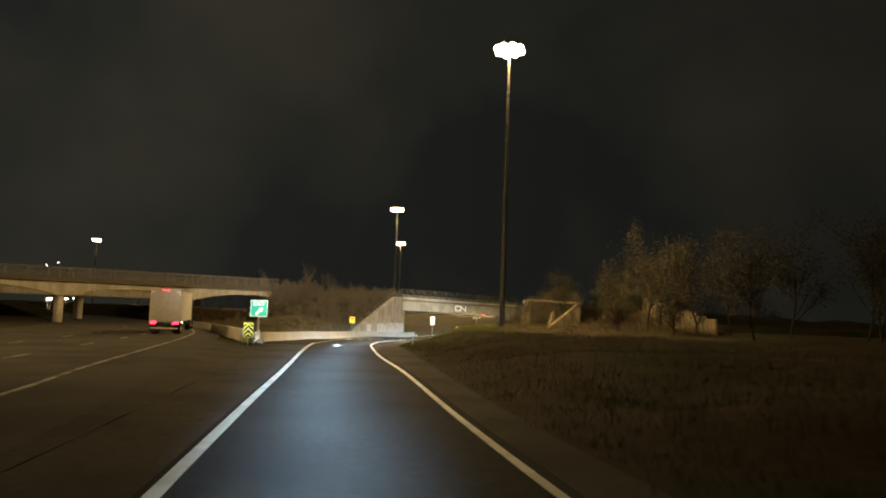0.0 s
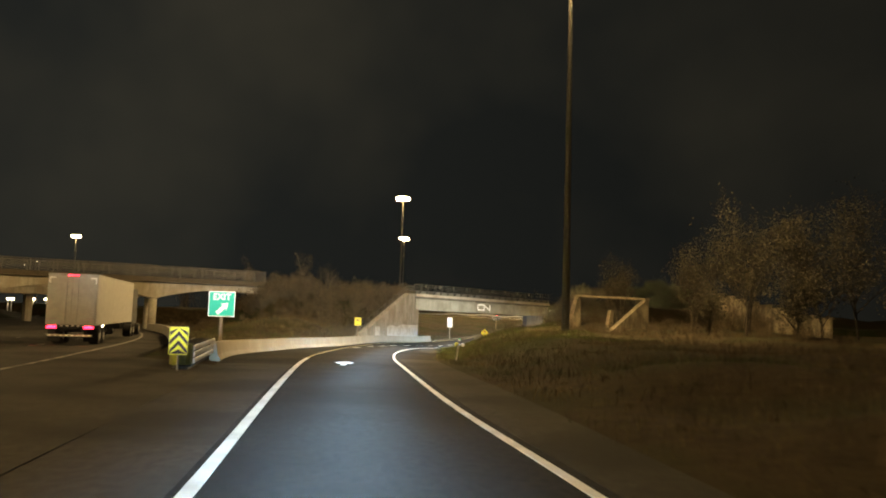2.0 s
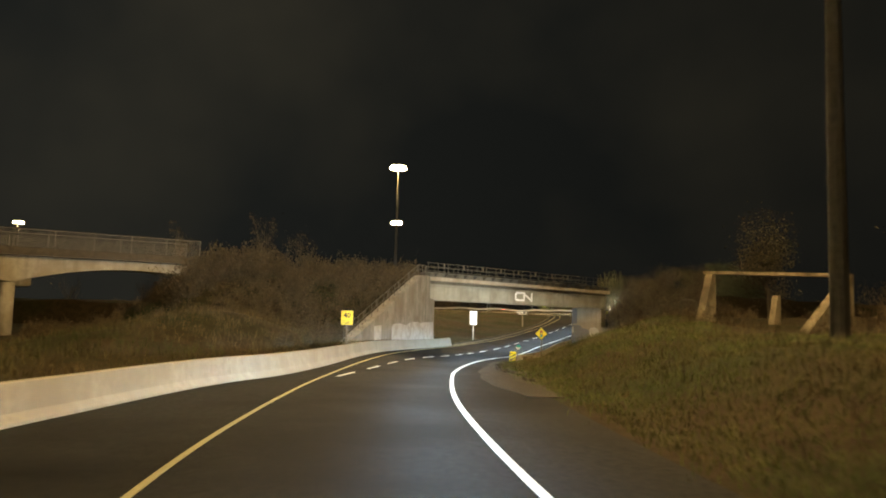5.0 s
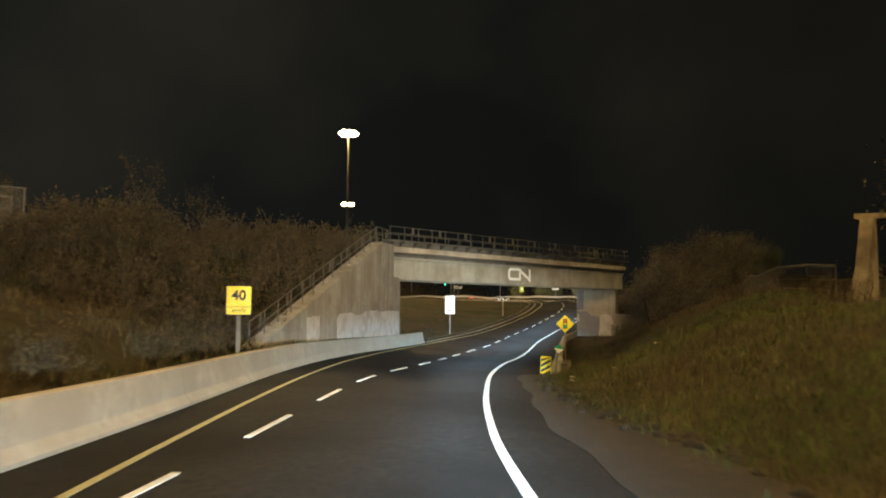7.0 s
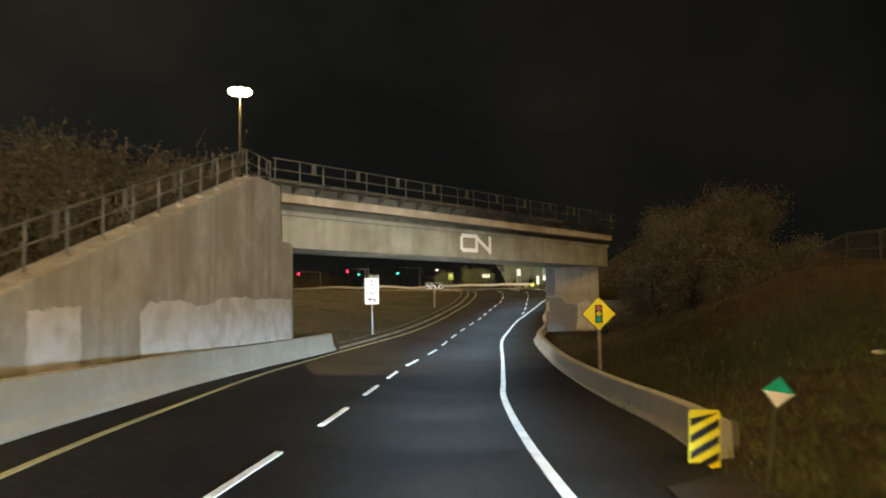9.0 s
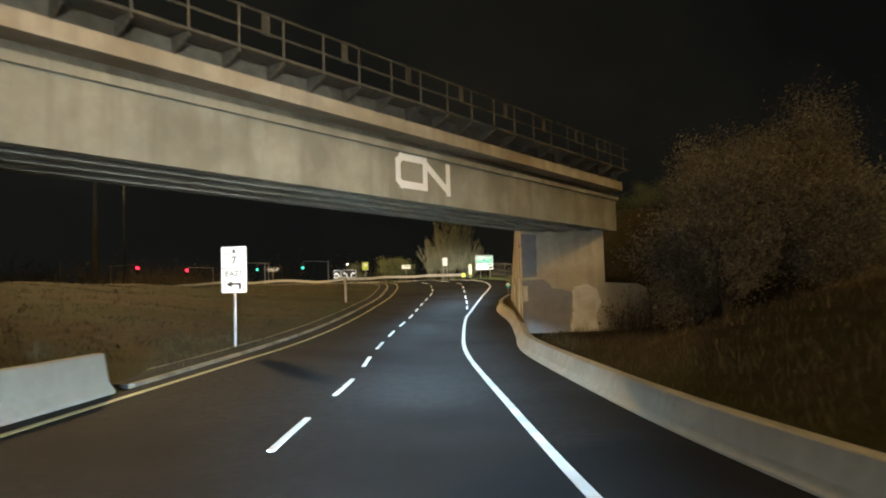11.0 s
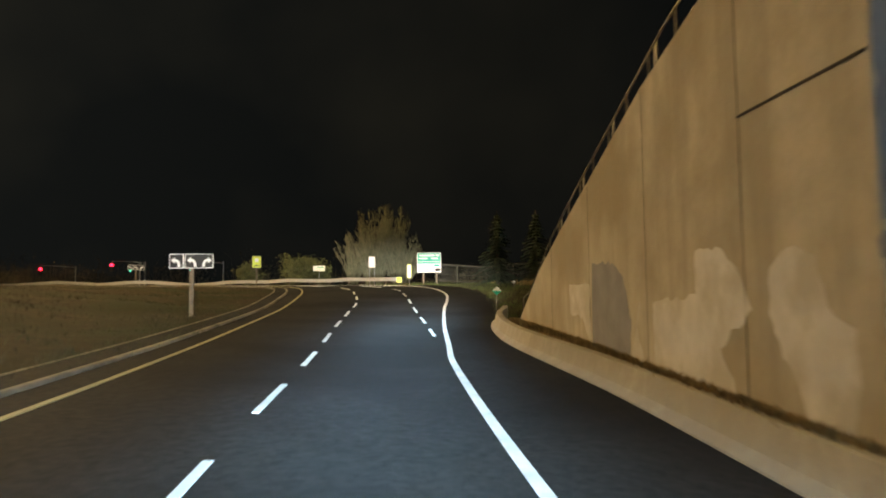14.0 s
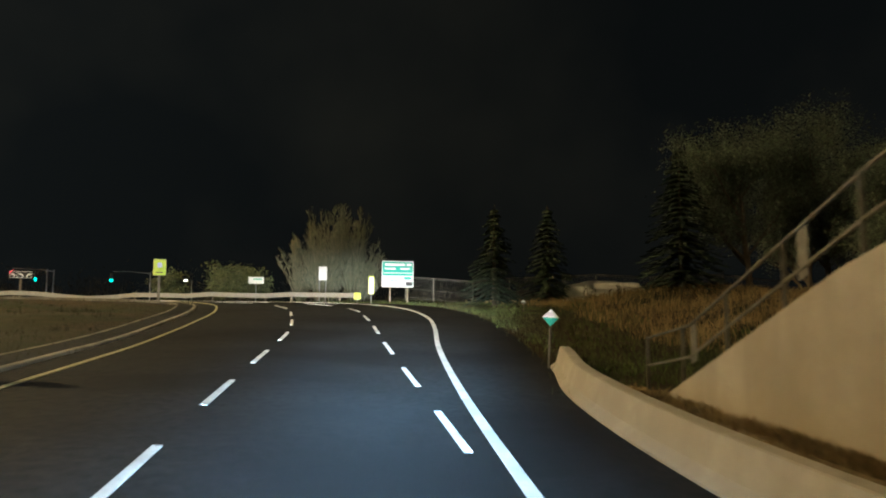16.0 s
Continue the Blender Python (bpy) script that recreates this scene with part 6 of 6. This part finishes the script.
def wall_foot():
    """Earth and dry grass between the outer barrier and the wing wall."""
    us = np.linspace(-0.02, 1.08, 24)
    zs = np.interp(us, [0, 0.28, 0.5, 1.0], [-1.46, -1.20, -1.0, -0.62])
    d = np.array(WR_B) - np.array(WR_A)
    n = np.array([-d[1], d[0]]) / np.linalg.norm(d)
    inner = np.array(WR_A) + us[:, None] * d - 0.1 * n
    outer = inner + n * np.interp(us, [0, 0.3, 1.1], [0.09, 0.13, 0.50])[:, None]
    bm = bmesh.new()
    rows = [[bm.verts.new((*p, z + lift)) for p, z in zip(line, zs)] for line, lift in ((inner, 0.12), (outer, 0.05), (outer, -1.2))]
    for lo, hi in zip(rows, rows[1:]):
        for k in range(len(us) - 1):
            bm.faces.new((lo[k], lo[k + 1], hi[k + 1], hi[k]))
    bmesh.ops.recalc_face_normals(bm, faces=bm.faces)
    tagged(part("earth_strip", bm, DRY_EARTH), "narrow strip of earth at the foot of the wing wall", "ground", kind="structure")
    rng = np.random.default_rng(51)
    u = rng.uniform(0, 1.06, 1500)
    at = np.array(WR_A) + u[:, None] * d + n * (rng.uniform(0.0, 1.0, 1500) * np.interp(u, [0, 0.5, 1.06], [0.05, 0.09, 0.36]))[:, None]
    z = np.interp(u, us, zs) + 0.06
    tagged(blades("wall_foot_grass", np.c_[at, z, rng.uniform(0.6, 1.3, 1500)], 0.13, 0.010, 8, MOUND_GRASS, 0.06, 52, 1.3), "dry yellow grass along the foot of the wing wall", "grass", kind="stuff")


wall_foot()


def litter():
    """Pale scraps on the bank, and flat concrete blocks behind the outer barrier's end."""
    rng = random.Random(8)
    for x, y in ((-1.6, 112.6), (-2.0, 110.9), (0.3, 113.6), (4.6, 121.0)):
        bm = bmesh.new()
        bmesh.ops.create_icosphere(bm, subdivisions=2, radius=1.0)
        for v in bm.verts:
            q = 1 + 0.5 * noise.noise(v.co * 1.7 + Vector((x, y, 0)))
            v.co = Vector((v.co.x * 0.16 * q, v.co.y * 0.09 * q, v.co.z * 0.05 * q))
        ob = part("litter", bm, TARP)
        ob.matrix_world = pose(x, y, ground_at(x, y) + 0.06, rng.uniform(-10, 10), rng.uniform(-10, 10), rng.uniform(0, 360))
        tagged(ob, "crumpled pale scrap lying on the grass bank", "litter", "scraps on the bank")
    for k in range(5):
        x, y = -0.72 + 0.22 * k, 118.2 + 0.85 * k
        s = root("concrete_block", pose(x, y, float(road_z(x, y)[0]), 0, 0, -16 + rng.uniform(-6, 6)), "flat pale concrete block behind the barrier's end", "block", "blocks behind the barrier")
        part("block_body", cube(-0.20, -0.15, -0.3, 0.20, 0.15, 0.40, 0.03), RUIN, s)


litter()


def branch_tree(rng, height, levels, spread, first, radius, lean=(0, 0), up=0.25, kids=4, twig=0.45):
    """Limbs of a bare tree as (path, radii) and the twig ends."""
    limbs, ends = [], []

    def grow(p, d, length, r, level):
        pts, rs = [p], [r]
        n = 3 if level else 4
        for k in range(n):
            d = (d + Vector((rng.gauss(0, 0.10), rng.gauss(0, 0.10), rng.gauss(0, 0.07) + up * 0.12))).normalized()
            p = p + d * (length / n)
            pts.append(p)
            rs.append(r * (1 - 0.55 * (k + 1) / n))
        limbs.append((pts, rs, level))
        if level == levels:
            ends.extend(pts[1:])
            return
        count = kids if level else first
        for k in range(count):
            u = (0.25 if level else 0.18) + (0.75 if level else 0.8) * (k + rng.random()) / count
            i = min(int(u * n), n - 1)
            q = pts[i].lerp(pts[i + 1], u * n - i) if u < 1 else pts[-1]
            a = rng.uniform(0, 2 * math.pi)
            out = Vector((math.cos(a), math.sin(a), 0))
            nd = (d * (1 - spread) + out * spread + Vector((0, 0, up))).normalized()
            grow(q, nd, length * rng.uniform(0.42, 0.68), max(rs[min(i + 1, n)] * 0.62, 0.009), level + 1)

    grow(Vector((0, 0, -0.2)), Vector((lean[0], lean[1], 1)).normalized(), height * twig, radius, 0)
    return limbs, ends


def plant(name, label, category, x, y, seed, height, levels=3, spread=0.55, first=9, kids=4, radius=0.16, up=0.25, leaves=0, leaf=0.10, bark=None, leaf_mat=None, jitter=0.35, twig=0.45, group="", z=None):
    """A tree or bush: tapered limbs in one mesh, the crown's leaves in another."""
    rng = random.Random(seed)
    limbs, ends = branch_tree(rng, height, levels, spread, first, radius, up=up, kids=kids, twig=twig)
    g = ground_at(x, y) if z is None else z
    t = root(name, pose(x, y, g, 0, 0, rng.uniform(0, 360)), label, category, group)
    trunk, crown = bmesh.new(), bmesh.new()
    for pts, rs, level in limbs:
        tube(trunk if level < 2 else crown, pts, rs, 6 if level == 0 else (4 if level == 1 else 3), False)
    part("trunk", trunk, bark or BARK, t)
    part("crown", crown, bark or TWIG, t)
    if leaves:
        vs, fs = [], []
        for k in range(leaves):
            p = rng.choice(ends) + Vector((rng.gauss(0, jitter), rng.gauss(0, jitter), rng.gauss(0, jitter)))
            a = Vector((rng.gauss(0, 1), rng.gauss(0, 1), rng.gauss(0, 1))).normalized()
            b = a.cross(Vector((rng.gauss(0, 1), rng.gauss(0, 1), rng.gauss(0, 1)))).normalized()
            s = leaf * rng.uniform(0.5, 1.3)
            i = len(vs)
            vs += [p - a * s, p + b * s * 0.5, p + a * s, p - b * s * 0.5]
            fs.append((i, i + 1, i + 2, i + 3))
        me = soup("leaves", vs, fs, leaf_mat or DEAD_LEAF, t)
    return t


BUSH = "leafless brown roadside tree with dry leaves"
for k, (x, y, h, n) in enumerate([(18.3, 156.5, 11.5, 6500), (22.5, 157.5, 10.0, 4600), (16.2, 156.0, 8.5, 4600), (27.0, 160.0, 9.5, 3000), (19.5, 151.0, 6.5, 3200), (24.0, 152.0, 6.5, 2600), (17.6, 157.2, 5.0, 2600), (15.4, 152.8, 9.2, 5200), (18.2, 149.6, 5.2, 2400), (14.6, 155.0, 3.4, 1600)]):
    plant("tree", "dense brown tree beside the railway bridge", "tree", x, y, 40 + k, h, 3, 0.62, 12, 5, 0.2, 0.22, int(n * 8), 0.068, DARK_BARK, GREY_LEAF, 0.42, 0.5, "trees by the bridge")
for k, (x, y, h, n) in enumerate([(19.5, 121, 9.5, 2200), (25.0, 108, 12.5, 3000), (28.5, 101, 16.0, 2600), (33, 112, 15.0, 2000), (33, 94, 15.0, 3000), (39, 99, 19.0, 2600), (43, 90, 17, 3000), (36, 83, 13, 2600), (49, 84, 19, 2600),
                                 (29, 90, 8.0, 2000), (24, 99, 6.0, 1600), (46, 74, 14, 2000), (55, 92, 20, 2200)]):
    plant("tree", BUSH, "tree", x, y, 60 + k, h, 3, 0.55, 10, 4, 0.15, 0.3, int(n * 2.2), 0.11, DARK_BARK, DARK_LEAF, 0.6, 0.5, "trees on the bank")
for k, (x, y, h) in enumerate([(-22.5, 141, 6.5), (-27, 137, 7.5), (-18, 147, 5.5), (-33, 133, 5.5)]):
    plant("tree", "thin bare tree on the railway embankment", "tree", x, y, 80 + k, h, 3, 0.45, 9, 4, 0.10, 0.45, 500, 0.10, None, DEAD_LEAF, 0.3, 0.55, "trees on the embankment")


def bare_tree(x, y, height, reach, seed, lean):
    """A tree of many upswept stems from one stool, feathered with fine bare twigs."""
    rng = random.Random(seed)
    t = root("tree", pose(x, y, ground_at(x, y)), "bare tree with pale upswept branches beyond the guard rail", "tree", "bare trees")
    trunk, crown = bmesh.new(), bmesh.new()
    for k in range(20):
        a, tip_out = rng.uniform(0, 2 * math.pi), reach * math.sqrt(rng.uniform(0.02, 1.0))
        top = height * math.sqrt(max(0.12, 1 - (tip_out / reach) ** 2 * 0.72)) * rng.uniform(0.84, 1.04)
        out = Vector((math.cos(a) + lean, math.sin(a), 0)) * tip_out
        stem = []
        for j in range(9):
            u = j / 8
            stem.append(out * (u ** 1.35) + Vector((rng.gauss(0, 0.09) * u + 0.22 * math.cos(a), rng.gauss(0, 0.09) * u + 0.22 * math.sin(a), -0.2 + top * u)))
        tube(trunk, stem, [0.085 * (1 - 0.93 * j / 8) + 0.008 for j in range(9)], 5, False)
        for j in range(64):
            u = rng.uniform(0.16, 0.99)
            i = min(int(u * 8), 7)
            p = stem[i].lerp(stem[i + 1], u * 8 - i)
            b = rng.uniform(0, 2 * math.pi)
            d = Vector((math.cos(b) * 0.55, math.sin(b) * 0.55, rng.uniform(0.5, 1.3))).normalized()
            length = (1.75 - 1.15 * u) * rng.uniform(0.5, 1.1) * height / 9
            mid = p + d * length * 0.5 + Vector((rng.gauss(0, 0.06), rng.gauss(0, 0.06), 0.05))
            tube(crown, [p, mid, p + d * length + Vector((0, 0, 0.16 * length))], [0.017, 0.012, 0.004], 3, False)
            for m in range(5):
                q = p.lerp(mid, rng.uniform(0.5, 1.0)) + d * length * rng.uniform(0, 0.4)
                e = q + (d + Vector((rng.gauss(0, 0.5), rng.gauss(0, 0.5), rng.gauss(0.15, 0.3)))).normalized() * length * rng.uniform(0.25, 0.5)
                tube(crown, [q, e], [0.009, 0.004], 3, False)
    part("trunk", trunk, PALE_TWIG, t)
    part("crown", crown, PALE_TWIG, t)


for k, (x, y, h, reach, lean) in enumerate([(30.7, 249.0, 8.0, 2.9, -0.15), (32.3, 247.6, 10.4, 3.1, -0.1), (34.0, 248.6, 11.6, 3.2, 0.0), (35.7, 247.4, 10.6, 3.1, 0.1), (37.2, 249.0, 8.2, 2.9, 0.15)]):
    bare_tree(x, y, h, reach, 91 + k, lean)
for k, (x, y, h) in enumerate([(22.5, 247, 5.6), (18.0, 251, 4.4), (25.6, 249, 5.2)]):
    plant("bush", "rounded olive bush beyond the guard rail", "bush", x, y, 95 + k, h, 3, 0.7, 12, 5, 0.08, 0.2, 3200, 0.14, None, GREEN_LEAF, 0.35, 0.5, "bushes beyond the rail")
for k, (x, y, h) in enumerate([(41.9, 201, 12.2), (46.5, 199.5, 12.8), (44, 194, 8.5), (52, 205, 12.5)]):
    plant("tree", "dark tree in leaf behind the mound", "tree", x, y, 100 + k, h, 3, 0.6, 11, 5, 0.2, 0.25, 44000, 0.07, BARK, OLIVE_LEAF, 0.42, 0.5, "trees behind the mound")


def fir(x, y, height, seed):
    rng = random.Random(seed)
    t = root("fir_tree", pose(x, y, ground_at(x, y)), "dark green fir tree with drooping boughs", "tree", "fir trees")
    part("trunk", tube(bmesh.new(), [(0, 0, -0.3), (0, 0, height * 0.5), (0, 0, height)], [0.16, 0.10, 0.02], 7), BARK, t)
    vs, fs = [], []
    rows = int(height / 0.28)
    for k in range(rows):
        z = 0.5 + (height - 0.6) * k / rows
        reach = (1 - k / rows) ** 0.85 * height * 0.29 + 0.15
        for j in range(14):
            a = rng.uniform(0, 2 * math.pi)
            r = reach * rng.uniform(0.65, 1.1)
            d = Vector((math.cos(a), math.sin(a), 0))
            s = Vector((-d.y, d.x, 0))
            for m in range(6):
                u = (m + 1) / 6
                p = d * r * u + Vector((0, 0, z - 0.28 * r * u * u))
                w = 0.20 * (1.15 - u) + 0.06
                q = d * (0.22 * r) + Vector((0, 0, -0.10))
                for sg in (-1, 1):
                    i = len(vs)
                    vs += [p - q * 0.5, p + s * sg * w + q * 0.4 + Vector((0, 0, rng.uniform(-0.10, 0.02))), p + q]
                    fs.append((i, i + 1, i + 2))
    soup("foliage", vs, fs, NEEDLE, t)


fir(32.7, 212.5, 6.4, 1)
fir(35.3, 210.4, 6.1, 2)
fir(38.5, 202.5, 8.0, 3)


def thicket(name, label, spots, height, mat_twig, seed, stems=16, leaf_share=1.0):
    """Brushwood that nobody could count: many thin bent stems with forks, and dry leaves."""
    rng = np.random.default_rng(seed)
    vs, fs, lv, lf = [], [], [], []
    for x, y, z, size in spots:
        for k in range(stems):
            a, tilt = rng.uniform(0, 2 * np.pi), rng.uniform(0.1, 0.9)
            h = height * size * rng.uniform(0.45, 1.1)
            d = np.array([np.cos(a) * tilt, np.sin(a) * tilt, 1.0])
            p = np.array([x + rng.normal(0, 0.35) * size, y + rng.normal(0, 0.35) * size, z - 0.05])
            w = 0.022 * size
            side = np.array([-np.sin(a), np.cos(a), 0]) * w
            mid = p + d * h * 0.5
            tip = p + d * h * 0.85 + np.array([0, 0, h * 0.15]) + rng.normal(0, 0.1, 3) * h
            i = len(vs)
            vs += [p - side, p + side, mid + side * 0.7, mid - side * 0.7, tip]
            fs += [(i, i + 1, i + 2, i + 3), (i + 3, i + 2, i + 4)]
            for j in range(5):
                u = rng.uniform(0.25, 1.0)
                q = p + (tip - p) * u
                e = q + rng.normal(0, 0.28, 3) * h * 0.6 + np.array([0, 0, 0.12 * h])
                i = len(vs)
                vs += [q - side * 0.35, q + side * 0.35, e]
                fs.append((i, i + 1, i + 2))
                for m in range(int(2 * leaf_share)):
                    c = q + (e - q) * rng.uniform(0.3, 1.1)
                    t1, t2 = rng.normal(0, 0.036, 3) * size, rng.normal(0, 0.026, 3) * size
                    i = len(lv)
                    lv += [c - t1, c + t2, c + t1, c - t2]
                    lf.append((i, i + 1, i + 2, i + 3))
    t = tagged(soup(name, vs, fs, mat_twig), label, "shrubs", kind="stuff")
    if lv:
        tagged(soup(name + "_leaves", lv, lf, DEAD_LEAF), "dry brown leaves of the " + name.replace("_", " "), "shrubs", kind="stuff")


rng_t = np.random.default_rng(21)
sp = []
while len(sp) < 330:
    s, o = rng_t.uniform(-42, -1.0), rng_t.uniform(-3.0, 17.0)
    x, y = along_rail(s, o)
    el = -near(LEFT_BASE, [x], [y])[1][0]
    eh = near(HIGHWAY_LINE, [x], [y])[1][0]
    if el > 3.0 and eh > 4.5:
        sp.append((x, y, ground_at(x, y), rng_t.uniform(0.6, 1.25) * (0.6 if s < -24 else 1.0)))
sp += [(*along_rail(s, o), ground_at(*along_rail(s, o)), 1.25) for s, o in zip(rng_t.uniform(-25, -18, 30), rng_t.uniform(-3, 4, 30))]
sp += [(*along_rail(s, o), ground_at(*along_rail(s, o)), 1.2) for s, o in zip(rng_t.uniform(-29, -24, 22), rng_t.uniform(1.0, 4.5, 22))]
thicket("embankment_brush", "dense brown brushwood covering the railway embankment", sp, 1.65, TWIG, 22, 20, 4.0)
sp = []
while len(sp) < 60:
    x, y = rng_t.uniform(-16.4, -12.2), rng_t.uniform(100, 140)
    el = -near(LEFT_BASE, [x], [y])[1][0]
    if 2.4 < el < 4.6:
        sp.append((x, y, ground_at(x, y), rng_t.uniform(0.5, 0.9)))
thicket("wall_brush", "brown brushwood hanging over the wing wall", sp, 1.1, TWIG, 23, 14)
sp = []
while len(sp) < 150:
    x, y = rng_t.uniform(9, 34), rng_t.uniform(84, 162)
    er = near(RIGHT_BASE, [x], [y])[1][0]
    if er > 9.5 and not (12 < x < 22 and 103 < y < 119):
        sp.append((x, y, ground_at(x, y), rng_t.uniform(0.5, 1.0)))
thicket("bank_brush", "low brown brushwood along the top of the bank", sp, 1.6, TWIG, 24, 14)
sp = []
while len(sp) < 46:
    u = rng_t.uniform(0, 1)
    x, y = 33.0 + 4.0 * u + rng_t.uniform(-2.2, -0.6), 129.5 - 26 * u
    sp.append((x, y, ground_at(x, y), rng_t.uniform(0.8, 1.1) * (1.25 - 0.75 * u)))
thicket("slope_brush", "brown brushwood in front of the stepped wall", sp, 3.2, TWIG, 27, 16)
sp = []
while len(sp) < 26:
    x, y = rng_t.uniform(13.3, 18.0), rng_t.uniform(155.5, 158.6)
    if near(RIGHT_BASE, [x], [y])[1][0] > 3.4:
        sp.append((x, y, ground_at(x, y), rng_t.uniform(0.5, 1.0)))
thicket("abutment_brush", "brown weeds and saplings beside the abutment", sp, 1.9, TWIG, 28, 14)
sp = []
while len(sp) < 60:
    x, y = rng_t.uniform(24, 50), rng_t.uniform(186, 226)
    er = near(RIGHT_BASE, [x], [y])[1][0]
    if er > 6.5:
        sp.append((x, y, ground_at(x, y), rng_t.uniform(0.4, 0.9)))
thicket("mound_brush", "dry brown weeds on the mound", sp, 1.2, TWIG, 25, 14)
sp = [(x, y, ground_at(x, y), rng_t.uniform(2.5, 4.5)) for x, y in zip(rng_t.uniform(-150, 150, 130), rng_t.uniform(335, 430, 130))]
thicket("far_woods", "dark leafless woods along the horizon", sp, 2.6, TWIG, 26, 20)
sp = [(x, y, ground_at(x, y), rng_t.uniform(1.5, 2.6)) for x, y in zip(rng_t.uniform(-85, -2, 80), rng_t.uniform(306, 334, 80))]
thicket("field_woods", "bare brown trees beyond the grass field", sp, 3.0, TWIG, 29, 22)
